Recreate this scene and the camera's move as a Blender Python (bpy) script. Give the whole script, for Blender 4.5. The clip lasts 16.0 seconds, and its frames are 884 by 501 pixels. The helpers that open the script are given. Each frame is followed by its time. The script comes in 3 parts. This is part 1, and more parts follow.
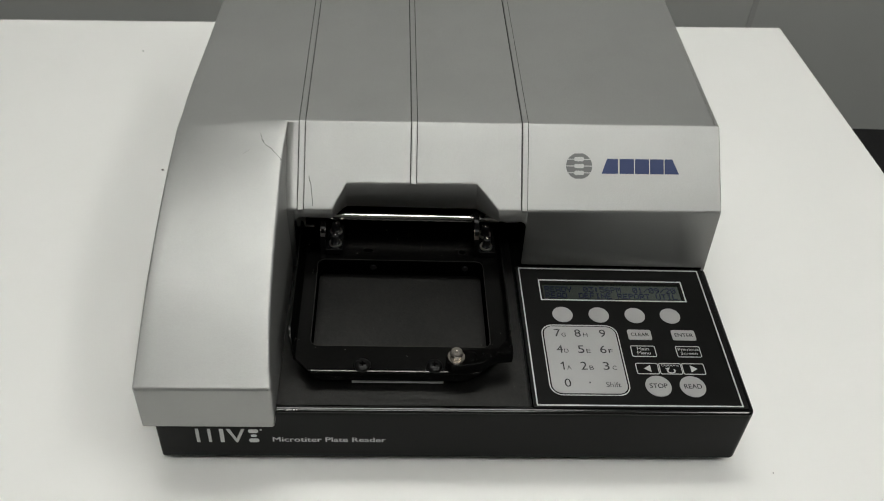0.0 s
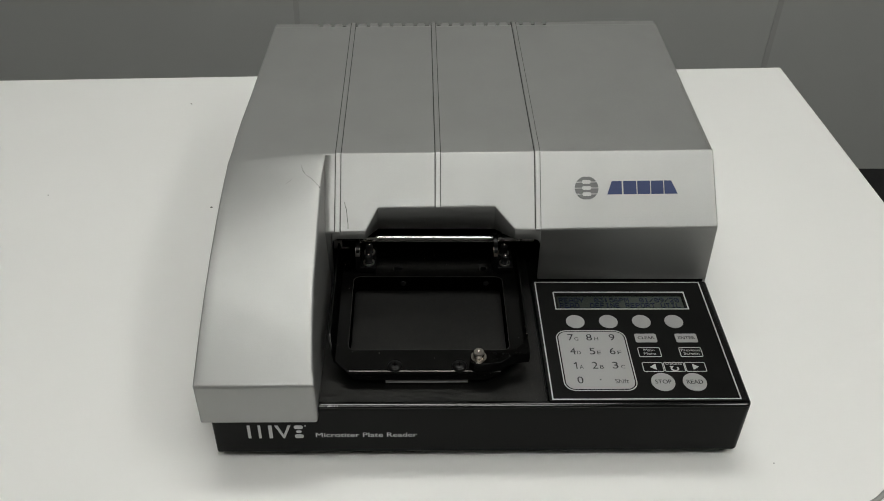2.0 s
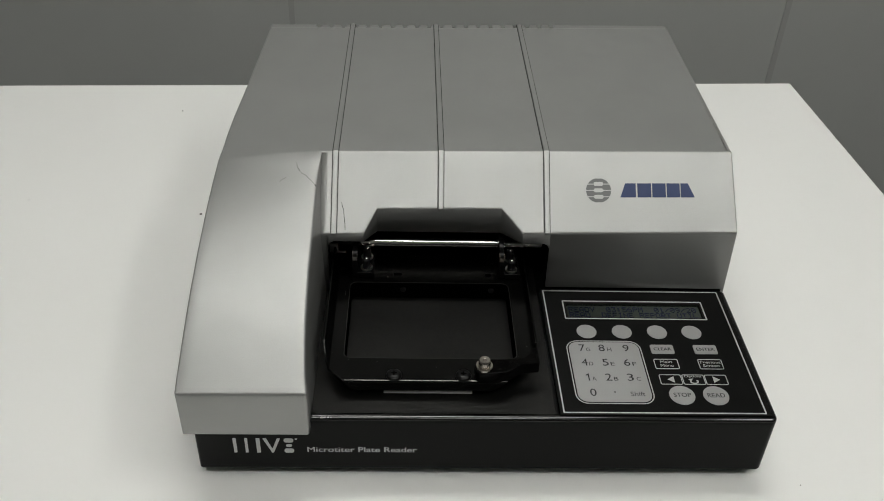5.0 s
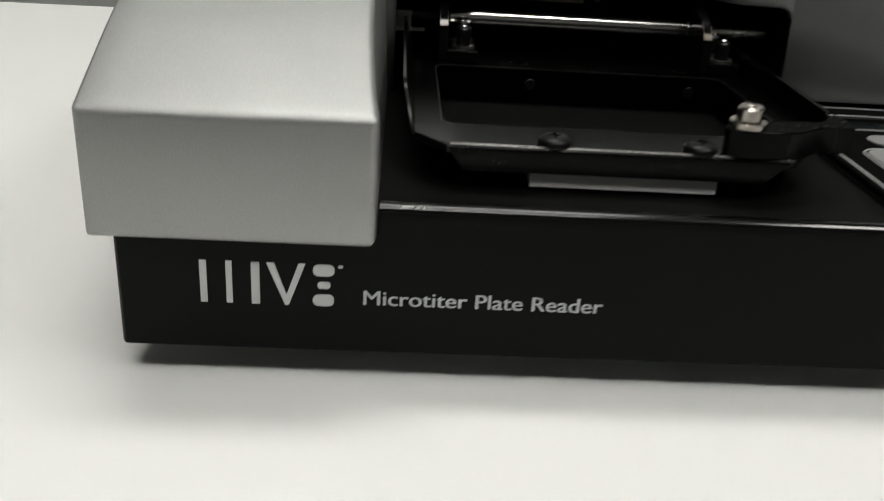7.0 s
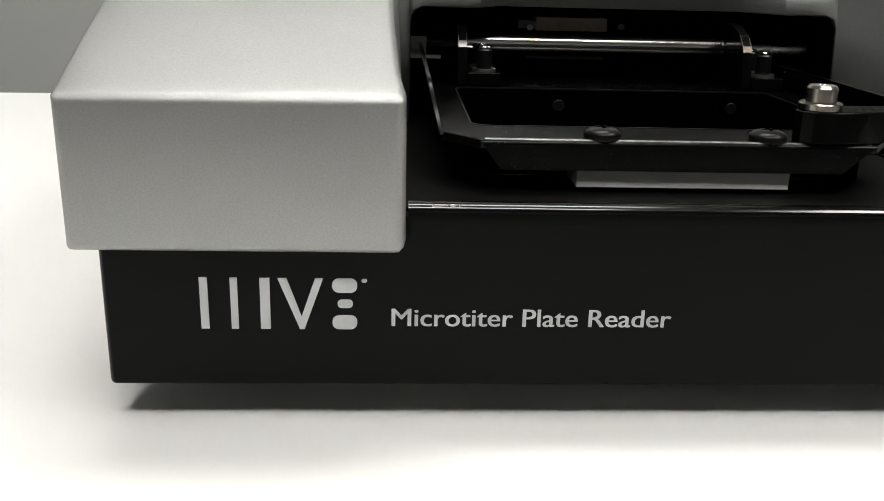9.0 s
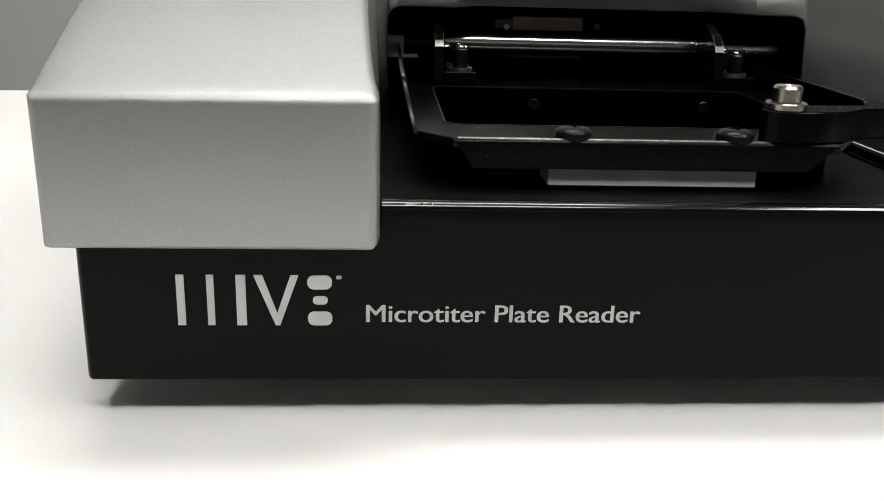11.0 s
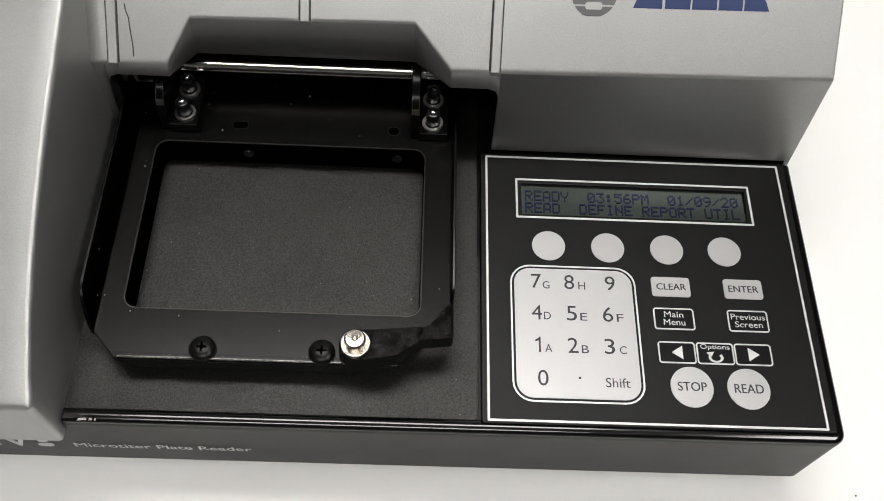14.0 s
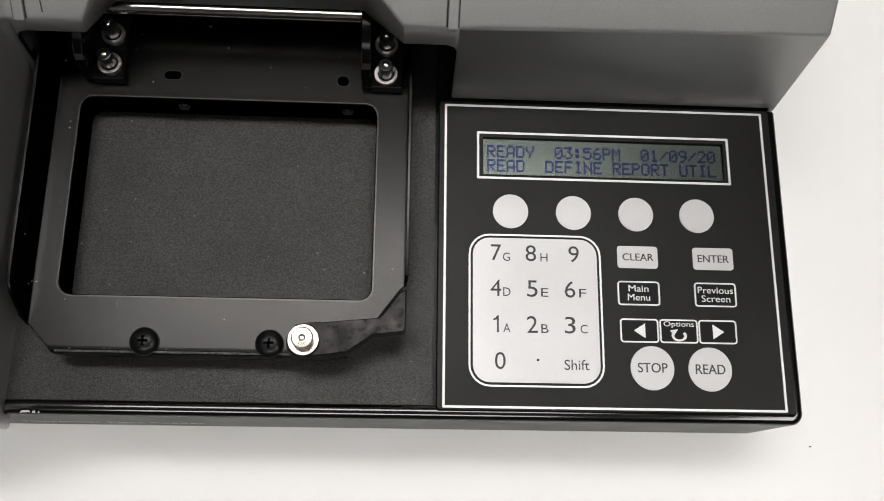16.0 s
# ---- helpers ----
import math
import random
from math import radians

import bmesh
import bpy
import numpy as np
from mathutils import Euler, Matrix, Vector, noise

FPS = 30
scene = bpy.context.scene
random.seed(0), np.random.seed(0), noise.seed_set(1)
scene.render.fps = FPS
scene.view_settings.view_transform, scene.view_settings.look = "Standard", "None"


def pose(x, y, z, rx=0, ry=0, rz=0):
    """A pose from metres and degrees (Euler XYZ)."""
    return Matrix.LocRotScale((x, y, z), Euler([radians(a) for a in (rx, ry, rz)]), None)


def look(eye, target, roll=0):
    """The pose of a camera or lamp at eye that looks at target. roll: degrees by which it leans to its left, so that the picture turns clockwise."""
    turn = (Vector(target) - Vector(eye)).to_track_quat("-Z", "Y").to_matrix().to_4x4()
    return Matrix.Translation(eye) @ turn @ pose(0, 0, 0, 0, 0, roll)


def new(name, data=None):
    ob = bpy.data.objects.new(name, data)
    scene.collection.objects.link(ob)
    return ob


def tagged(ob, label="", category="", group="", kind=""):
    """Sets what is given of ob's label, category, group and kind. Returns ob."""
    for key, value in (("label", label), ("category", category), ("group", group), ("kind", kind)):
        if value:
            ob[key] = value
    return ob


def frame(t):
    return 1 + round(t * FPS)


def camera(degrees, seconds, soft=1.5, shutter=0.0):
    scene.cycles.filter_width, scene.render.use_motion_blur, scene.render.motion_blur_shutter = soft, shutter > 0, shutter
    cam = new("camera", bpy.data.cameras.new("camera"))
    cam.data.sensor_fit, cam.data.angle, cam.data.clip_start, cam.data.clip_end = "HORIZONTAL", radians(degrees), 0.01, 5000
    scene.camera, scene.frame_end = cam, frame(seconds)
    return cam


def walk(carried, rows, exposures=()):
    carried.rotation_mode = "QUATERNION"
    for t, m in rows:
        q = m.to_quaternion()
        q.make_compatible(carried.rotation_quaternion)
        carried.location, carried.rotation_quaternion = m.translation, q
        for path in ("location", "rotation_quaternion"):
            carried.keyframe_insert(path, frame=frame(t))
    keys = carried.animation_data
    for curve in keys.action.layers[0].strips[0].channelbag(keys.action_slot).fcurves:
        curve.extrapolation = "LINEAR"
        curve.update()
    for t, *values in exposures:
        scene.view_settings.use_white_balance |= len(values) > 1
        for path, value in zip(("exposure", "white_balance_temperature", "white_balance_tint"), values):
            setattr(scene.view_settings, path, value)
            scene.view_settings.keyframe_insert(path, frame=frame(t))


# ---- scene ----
cam = camera(52.4, 16.0, soft=0.95, shutter=0.3)
PATH = [
    (0, (0.125, -0.307, 0.464), (0.256, 1.156, -0.893), 4.6),
    (0.5, (0.121, -0.352, 0.481), (0.218, 1.176, -0.806), 2.7),
    (1, (0.123, -0.37, 0.481), (0.186, 1.155, -0.81), 1.5),
    (1.5, (0.125, -0.371, 0.485), (0.18, 1.169, -0.79), 1.3),
    (2, (0.127, -0.373, 0.485), (0.188, 1.177, -0.777), 1.5),
    (2.5, (0.125, -0.371, 0.484), (0.184, 1.182, -0.775), 1.2),
    (3, (0.123, -0.369, 0.478), (0.167, 1.192, -0.772), 0.6),
    (3.5, (0.124, -0.369, 0.48), (0.166, 1.196, -0.764), 0.7),
    (5.8, (0.116, -0.323, 0.35), (0.212, 1.358, -0.73), 3.0),
    (6, (0.11, -0.307, 0.303), (0.206, 1.399, -0.715), 3.0),
    (6.5, (0.092, -0.265, 0.216), (0.18, 1.497, -0.709), 3.2),
    (7, (0.071, -0.213, 0.143), (0.183, 1.598, -0.699), 3.9),
    (7.5, (0.057, -0.184, 0.104), (0.147, 1.686, -0.601), 1.3),
    (8, (0.066, -0.182, 0.108), (0.131, 1.709, -0.54), 0.6),
    (8.5, (0.062, -0.189, 0.105), (0.159, 1.713, -0.506), 1.3),
    (9, (0.065, -0.191, 0.107), (0.166, 1.709, -0.507), 1.5),
    (11.5, (0.069, -0.195, 0.109), (0.208, 1.7, -0.515), 1.7),
    (12, (0.082, -0.195, 0.143), (0.205, 1.607, -0.715), 1.5),
    (12.5, (0.123, -0.18, 0.201), (0.256, 1.498, -0.879), 1.9),
    (13, (0.171, -0.152, 0.271), (0.247, 1.262, -1.142), 4.2),
    (13.5, (0.198, -0.135, 0.338), (0.176, 1.051, -1.272), 2.4),
    (14, (0.187, -0.098, 0.357), (0.244, 0.884, -1.384), 4.9),
    (14.5, (0.156, -0.061, 0.353), (0.316, 0.774, -1.458), 10.4),
    (15, (0.142, -0.039, 0.348), (0.338, 0.663, -1.514), 14.6),
    (15.5, (0.175, -0.026, 0.361), (0.285, 0.524, -1.559), 11.7),
    (16, (0.197, -0.026, 0.366), (0.298, 0.507, -1.559), 11.7),
]
walk(cam, [(t, look(eye, target, roll)) for t, eye, target, roll in PATH],
     exposures=[(0.0,-0.24,6500,8),(1.5,-0.35,6500,8),(3.5,-0.38,6500,8),(6.0,-0.20,6500,8),(6.5,-0.02,6500,8),(7.0,0.04,6500,9),(7.5,0.16,6500,9),(8.0,0.32,6500,10),(9.0,0.57,6500,11),(11.5,0.57,6500,11),(12.0,0.47,6500,12),(12.5,0.45,6500,12),(13.0,0.55,6500,12),(13.5,0.50,6500,12),(14.5,0.06,6500,14),(15.0,0.12,6500,14),(15.5,0.14,6500,14),(16.0,-0.04,6500,14)])

# ---- light and exposure ----
world = bpy.data.worlds.new("room_dark")
scene.world = world
world.use_nodes = True
world.node_tree.nodes["Background"].inputs[0].default_value = (0.5, 0.5, 0.5, 1)
world.node_tree.nodes["Background"].inputs[1].default_value = 0.004
LAMP_GLOW = 15.0
LAMPS = [(0.08, 0.46, 0), (0.06, -0.93, 0), (1.27, -0.45, 90)]


# ---- materials ----
def material(name, colour, rough=0.5, metal=0.0, coat=0.0, grain=0.0, grain_scale=800.0, bump=0.0, bump_scale=800.0,
             blotch=0.0, blotch_scale=12.0, glow=0.0, rough_var=0.0, specular=0.5, dust=0.0, dust_scale=260.0, dust_tone=0.11, edge=1.0):
    m = bpy.data.materials.new(name)
    m.use_nodes = True
    nt = m.node_tree
    b = nt.nodes["Principled BSDF"]
    b.inputs["Base Color"].default_value = (*colour, 1)
    b.inputs["Roughness"].default_value = rough
    b.inputs["Metallic"].default_value = metal
    b.inputs["Coat Weight"].default_value = coat
    b.inputs["Coat Roughness"].default_value = 0.12
    b.inputs["Specular IOR Level"].default_value = specular
    b.inputs["Specular Tint"].default_value = (edge, edge, edge, 1)
    if glow:
        b.inputs["Emission Color"].default_value = (1.0, 0.985, 0.94, 1)
        b.inputs["Emission Strength"].default_value = glow
    co = nt.nodes.new("ShaderNodeTexCoord")

    def noise_tex(scale, detail=3.0):
        n = nt.nodes.new("ShaderNodeTexNoise")
        n.inputs["Scale"].default_value = scale
        n.inputs["Detail"].default_value = detail
        nt.links.new(co.outputs["Object"], n.inputs["Vector"])
        return n

    last = None
    for amount, scale, detail in ((blotch, blotch_scale, 4.0), (grain, grain_scale, 2.0)):
        if not amount:
            continue
        n = noise_tex(scale, detail)
        r = nt.nodes.new("ShaderNodeMapRange")
        r.inputs["From Min"].default_value, r.inputs["From Max"].default_value = 0.3, 0.7
        r.inputs["To Min"].default_value, r.inputs["To Max"].default_value = 1 - amount, 1 + amount
        nt.links.new(n.outputs["Fac"], r.inputs["Value"])
        mix = nt.nodes.new("ShaderNodeVectorMath")
        mix.operation = "SCALE"
        if last is None:
            mix.inputs[0].default_value = colour
        else:
            nt.links.new(last, mix.inputs[0])
        nt.links.new(r.outputs[0], mix.inputs["Scale"])
        last = mix.outputs[0]
    if dust:
        v = nt.nodes.new("ShaderNodeTexVoronoi")
        v.inputs["Scale"].default_value = dust_scale
        nt.links.new(co.outputs["Object"], v.inputs["Vector"])
        near = nt.nodes.new("ShaderNodeMath")
        near.operation = "LESS_THAN"
        nt.links.new(v.outputs["Distance"], near.inputs[0])
        sep = nt.nodes.new("ShaderNodeSeparateColor")
        nt.links.new(v.outputs["Color"], sep.inputs[0])
        size = nt.nodes.new("ShaderNodeMath")
        size.operation = "MULTIPLY"
        size.inputs[1].default_value = 0.24
        nt.links.new(sep.outputs[1], size.inputs[0])
        nt.links.new(size.outputs[0], near.inputs[1])
        few = nt.nodes.new("ShaderNodeMath")
        few.operation = "LESS_THAN"
        few.inputs[1].default_value = dust
        nt.links.new(sep.outputs[0], few.inputs[0])
        both = nt.nodes.new("ShaderNodeMath")
        both.operation = "MULTIPLY"
        nt.links.new(near.outputs[0], both.inputs[0])
        nt.links.new(few.outputs[0], both.inputs[1])
        mx = nt.nodes.new("ShaderNodeMix")
        mx.data_type = "RGBA"
        mx.inputs["A"].default_value = (*colour, 1)
        mx.inputs["B"].default_value = (dust_tone, dust_tone * 0.97, dust_tone * 0.91, 1)
        if last is not None:
            nt.links.new(last, mx.inputs["A"])
        nt.links.new(both.outputs[0], mx.inputs["Factor"])
        last = mx.outputs["Result"]
        if metal:
            bare = nt.nodes.new("ShaderNodeMapRange")
            bare.inputs["To Min"].default_value, bare.inputs["To Max"].default_value = metal, 0.0
            nt.links.new(both.outputs[0], bare.inputs["Value"])
            nt.links.new(bare.outputs[0], b.inputs["Metallic"])
    if last is not None:
        nt.links.new(last, b.inputs["Base Color"])
    if rough_var:
        n = noise_tex(blotch_scale * 2.3, 5.0)
        r = nt.nodes.new("ShaderNodeMapRange")
        r.inputs["From Min"].default_value, r.inputs["From Max"].default_value = 0.3, 0.7
        r.inputs["To Min"].default_value, r.inputs["To Max"].default_value = max(rough - rough_var, 0.02), rough + rough_var
        nt.links.new(n.outputs["Fac"], r.inputs["Value"])
        nt.links.new(r.outputs[0], b.inputs["Roughness"])
    if bump:
        n = noise_tex(bump_scale, 2.0)
        bp = nt.nodes.new("ShaderNodeBump")
        bp.inputs["Strength"].default_value = bump
        bp.inputs["Distance"].default_value = 0.0004
        nt.links.new(n.outputs["Fac"], bp.inputs["Height"])
        nt.links.new(bp.outputs[0], b.inputs["Normal"])
    return m


SILVER = material("silver_paint", (0.345, 0.348, 0.341), 0.465, 0.77, grain=0.06, grain_scale=2200, bump=0.13, bump_scale=1700, blotch=0.03, blotch_scale=18, rough_var=0.03)
SHELL_IN = material("inner_shade_black", (0.002, 0.002, 0.002), 0.7, specular=0.1)
BLACK = material("black_moulded_plastic", (0.0022, 0.0025, 0.0023), 0.32, bump=0.08, bump_scale=1200, blotch=0.08, blotch_scale=25, rough_var=0.02, specular=0.09)
GLOSS = material("gloss_black_plastic", (0.002, 0.002, 0.002), 0.14, specular=0.6)
FLOOR_BLACK = material("black_textured_plastic", (0.034, 0.0338, 0.0330), 0.32, 0.93, edge=0.55, grain=0.36, grain_scale=1900, bump=0.40, bump_scale=2700, blotch=0.12, blotch_scale=30, specular=0.2, dust=0.03, dust_scale=700)
TRAY = material("black_anodised_metal", (0.0212, 0.0210, 0.0206), 0.25, 1.0, edge=0.8, grain=0.08, grain_scale=900, blotch=0.08, blotch_scale=40, specular=0.16, dust=0.045, dust_scale=700, dust_tone=0.16)
PANEL = material("black_keypad_film", (0.0180, 0.0181, 0.0178), 0.42, 0.93, edge=0.15, bump=0.05, bump_scale=2500, blotch=0.08, blotch_scale=40, specular=0.2)
DARKKEY = material("black_key_film", (0.001, 0.001, 0.001), 0.4, specular=0.15)
KEYGREY = material("silver_key_film", (0.42, 0.42, 0.42), 0.45, 0.72, grain=0.03, grain_scale=2500, rough_var=0.04)
PRINT = material("white_print", (0.60, 0.61, 0.60), 0.45, 0.6)
SILVERPRINT = material("silver_print", (0.50, 0.51, 0.51), 0.45, 0.2)
INK = material("black_ink", (0.012, 0.012, 0.014), 0.5)
BLUE = material("blue_print", (0.004, 0.021, 0.10), 0.5)
EMBLEM = material("grey_print", (0.10, 0.105, 0.105), 0.4, 0.3)
STEEL = material("polished_steel", (0.72, 0.70, 0.67), 0.16, 1.0, rough_var=0.04, blotch_scale=60)
BRUSHED = material("brushed_steel", (0.62, 0.61, 0.58), 0.3, 1.0, rough_var=0.08, blotch_scale=90)
HOLE_SHADE_LIP = material("hole_shade_and_lip_black", (0.0005, 0.0005, 0.0005), 0.9, specular=0.0)
BOLT = material("black_oxide_steel", (0.035, 0.035, 0.037), 0.28, 0.9)
GREYPART = material("grey_plastic", (0.16, 0.17, 0.16), 0.5, blotch=0.06)
BLOCK = material("grey_zinc_block", (0.62, 0.62, 0.60), 0.5, 0.1, blotch=0.05)
LCD = material("lcd_glass", (0.100, 0.119, 0.103), 0.26, 0.95, coat=0.7, edge=0.3, blotch=0.05, blotch_scale=60, specular=0.3)
LCDINK = material("lcd_segment_blue", (0.019, 0.024, 0.100), 0.26, 0.95, coat=0.7, edge=0.3, specular=0.3)
LEVERTOP = material("scuffed_black_lever", (0.0070, 0.0068, 0.0066), 0.22, 0.9, edge=0.4, blotch=0.6, blotch_scale=150, rough_var=0.10, specular=0.2)
LEVER = material("black_lever_plastic", (0.0025, 0.0025, 0.0025), 0.14, specular=0.06, rough_var=0.05, blotch_scale=60)
FLANGE = material("dusty_black_edge", (0.002, 0.002, 0.002), 0.22, specular=0.12, dust=0.38, dust_scale=1250, dust_tone=0.17)
ZINC = material("zinc_plated_steel", (0.72, 0.70, 0.67), 0.28, 1.0)
KNOB = material("worn_steel_knob", (0.43, 0.395, 0.355), 0.24, 1.0, rough_var=0.02, blotch_scale=300)
RUBBER = material("black_rubber", (0.015, 0.015, 0.015), 0.8)
LAMINATE = material("white_laminate", (0.80, 0.80, 0.785), 0.38, bump=0.05, bump_scale=300, blotch=0.015, blotch_scale=5, rough_var=0.06)
LEGMETAL = material("grey_table_leg", (0.35, 0.35, 0.35), 0.4, 0.6)
WALL = material("grey_wall_paint", (0.52, 0.53, 0.515), 0.55, bump=0.2, bump_scale=250, blotch=0.03, blotch_scale=3)
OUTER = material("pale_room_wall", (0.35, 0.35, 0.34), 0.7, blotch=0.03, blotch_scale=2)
DULL = material("dull_dark_metal", (0.13, 0.12, 0.11), 0.4, 0.8)
WARM = material("warm_machined_metal", (0.36, 0.31, 0.265), 0.4, 0.6, grain=0.1, grain_scale=300)
WORN = material("worn_bare_metal", (0.105, 0.10, 0.096), 0.28, 0.9)
BARE = material("bare_bronze_edge", (0.10, 0.085, 0.072), 0.30, 0.9)
RIM = material("edge_highlight_line", (0.050, 0.049, 0.047), 0.3, 0.9)
BEND_GLINT = material("bend_highlight", (0.12, 0.118, 0.112), 0.32, 0.6, grain=0.6, grain_scale=900)
SCREW = material("black_screw", (0.004, 0.004, 0.004), 0.3, specular=0.16)
RIB_SHADE_CRACK = material("rib_shade_and_crack", (0.02, 0.02, 0.02), 0.6)
SCRATCH = material("dark_scuff", (0.10, 0.097, 0.093), 0.6, 0.3)
SEAM = material("wall_joint_strip", (0.45, 0.455, 0.445), 0.6)
CARPET = material("dark_floor", (0.014, 0.014, 0.015), 0.8, grain=0.3, grain_scale=200, bump=0.4, bump_scale=200)
CEIL = material("pale_ceiling", (0.36, 0.36, 0.355), 0.8, bump=0.2, bump_scale=120)
DIFFUSER = material("lit_diffuser", (0.9, 0.9, 0.9), 0.5, glow=LAMP_GLOW)
DUST = material("dark_crumb", (0.03, 0.025, 0.02), 0.8)
CHIP = material("bare_chipped_edge", (0.42, 0.41, 0.40), 0.5)


# ---- mesh helpers ----
def link(name, bm, mat, parent=None, label="", smooth=40, bevel=0.0, segs=2, mats=None):
    bmesh.ops.recalc_face_normals(bm, faces=bm.faces)
    me = bpy.data.meshes.new(name)
    bm.to_mesh(me)
    bm.free()
    for m in (mats or [mat]):
        me.materials.append(m)
    for p in me.polygons:
        p.use_smooth = True
    me.set_sharp_from_angle(angle=radians(smooth))
    ob = new(name, me)
    if parent is not None:
        ob.parent = parent
    if label:
        ob["label"] = label
    if bevel:
        b = ob.modifiers.new("bevel", "BEVEL")
        b.width, b.segments, b.limit_method, b.angle_limit = bevel, segs, "ANGLE", radians(30)
        b.harden_normals = True
    return ob


def part(name, bm, mat, parent, label="", **kw):
    return link(name, bm, mat, parent, label, **kw)


def box(bm, x0, x1, y0, y1, z0, z1):
    m = Matrix.Translation(((x0 + x1) / 2, (y0 + y1) / 2, (z0 + z1) / 2)) @ Matrix.Diagonal((x1 - x0, y1 - y0, z1 - z0, 1))
    bmesh.ops.create_cube(bm, size=1.0, matrix=m)
    return bm


def boxes(*rows):
    bm = bmesh.new()
    for r in rows:
        box(bm, *r)
    return bm


def prism(bm, pts, a, b, axis="z"):
    """A polygon of 2D points pushed from a to b along an axis: z takes (x, y), y takes (x, z), x takes (y, z)."""
    def at(p, d):
        return {"z": (p[0], p[1], d), "y": (p[0], d, p[1]), "x": (d, p[0], p[1])}[axis]
    lo = [bm.verts.new(at(p, a)) for p in pts]
    hi = [bm.verts.new(at(p, b)) for p in pts]
    n = len(pts)
    bm.faces.new(lo)
    bm.faces.new(hi)
    for i in range(n):
        bm.faces.new((lo[i], lo[(i + 1) % n], hi[(i + 1) % n], hi[i]))
    return bm


def disc_pts(x, y, r, n=32, turn=0.0):
    return [(x + r * math.cos(2 * math.pi * i / n + turn), y + r * math.sin(2 * math.pi * i / n + turn)) for i in range(n)]


def round_rect(x0, x1, y0, y1, r, n=6):
    pts = []
    for cx, cy, a in ((x1 - r, y0 + r, -90), (x1 - r, y1 - r, 0), (x0 + r, y1 - r, 90), (x0 + r, y0 + r, 180)):
        for i in range(n + 1):
            t = radians(a + 90 * i / n)
            pts.append((cx + r * math.cos(t), cy + r * math.sin(t)))
    return pts


def ring(bm, outer, inner, a, b, axis="z"):
    """A band between two outlines with the same number of points, pushed from a to b."""
    def at(p, d):
        return {"z": (p[0], p[1], d), "y": (p[0], d, p[1]), "x": (d, p[0], p[1])}[axis]
    v = [[bm.verts.new(at(p, d)) for p in loop] for d in (a, b) for loop in (outer, inner)]
    n = len(outer)
    for i in range(n):
        j = (i + 1) % n
        bm.faces.new((v[0][i], v[0][j], v[1][j], v[1][i]))
        bm.faces.new((v[2][i], v[2][j], v[3][j], v[3][i]))
        bm.faces.new((v[0][i], v[0][j], v[2][j], v[2][i]))
        bm.faces.new((v[1][i], v[1][j], v[3][j], v[3][i]))
    return bm


def lathe(bm, x, y, profile, n=32):
    """A turned part standing on z: profile rows of (radius, z) from the bottom up."""
    rows = []
    for r, z in profile:
        rows.append([bm.verts.new((x + max(r, 1e-6) * math.cos(2 * math.pi * i / n), y + max(r, 1e-6) * math.sin(2 * math.pi * i / n), z)) for i in range(n)])
    for a, b in zip(rows, rows[1:]):
        for i in range(n):
            j = (i + 1) % n
            bm.faces.new((a[i], a[j], b[j], b[i]))
    bm.faces.new(rows[0])
    bm.faces.new(rows[-1])
    return bm


def holder(name, label, category, at=(0, 0, 0), group=""):
    e = new(name)
    e.empty_display_size = 0.05
    e.location = at
    return tagged(e, label, category, group)


def lettering(name, body, cx, cy, level, height, width, mat, parent, front=False, label="", bold=0.0):
    """Words fitted into a box of that height and width, lying on a level face, or standing on the front face (front)."""
    cu = bpy.data.curves.new(name, "FONT")
    cu.body = body
    cu.resolution_u = 4
    tmp = new("lettering_tmp", cu)
    bpy.context.view_layer.update()
    me = bpy.data.meshes.new_from_object(tmp.evaluated_get(bpy.context.evaluated_depsgraph_get()))
    bpy.data.objects.remove(tmp)
    me.name = name
    xs = [v.co.x for v in me.vertices]
    ys = [v.co.y for v in me.vertices]
    sx, sy = width / (max(xs) - min(xs)), height / (max(ys) - min(ys))
    mx, my = (max(xs) + min(xs)) / 2, (max(ys) + min(ys)) / 2
    for v in me.vertices:
        a, b = cx + (v.co.x - mx) * sx, cy + (v.co.y - my) * sy
        v.co = (a, level, b) if front else (a, b, level)
    if bold:
        bm = bmesh.new()
        bm.from_mesh(me)
        twin = bmesh.ops.duplicate(bm, geom=bm.verts[:] + bm.edges[:] + bm.faces[:])["geom"]
        bmesh.ops.translate(bm, verts=[v for v in twin if isinstance(v, bmesh.types.BMVert)], vec=(bold, -0.00004 if front else 0, 0 if front else 0.00004))
        bm.to_mesh(me)
        bm.free()
    me.materials.clear()
    me.materials.append(mat)
    ob = new(name, me)
    ob.parent = parent
    if label:
        ob["label"] = label
    return ob


# ---- room ----
FLOOR_Z, CEIL_Z, WALL_Y = -0.74, 1.90, 1.455
XL, XR, YF, YB = -2.9, 4.6, -3.4, 1.455
tagged(link("floor", boxes((XL, XR, YF, YB, FLOOR_Z - 0.1, FLOOR_Z)), CARPET), "dark floor covering under the table", "floor", kind="structure")
tagged(link("ceiling", boxes((XL, XR, YF, YB, CEIL_Z, CEIL_Z + 0.1)), CEIL), "pale plain ceiling", "ceiling", kind="structure")
wall_n = tagged(link("wall_north", boxes((XL, XR, WALL_Y, WALL_Y + 0.12, FLOOR_Z, CEIL_Z)), WALL), "plain grey panelled wall behind the table", "wall", kind="structure")
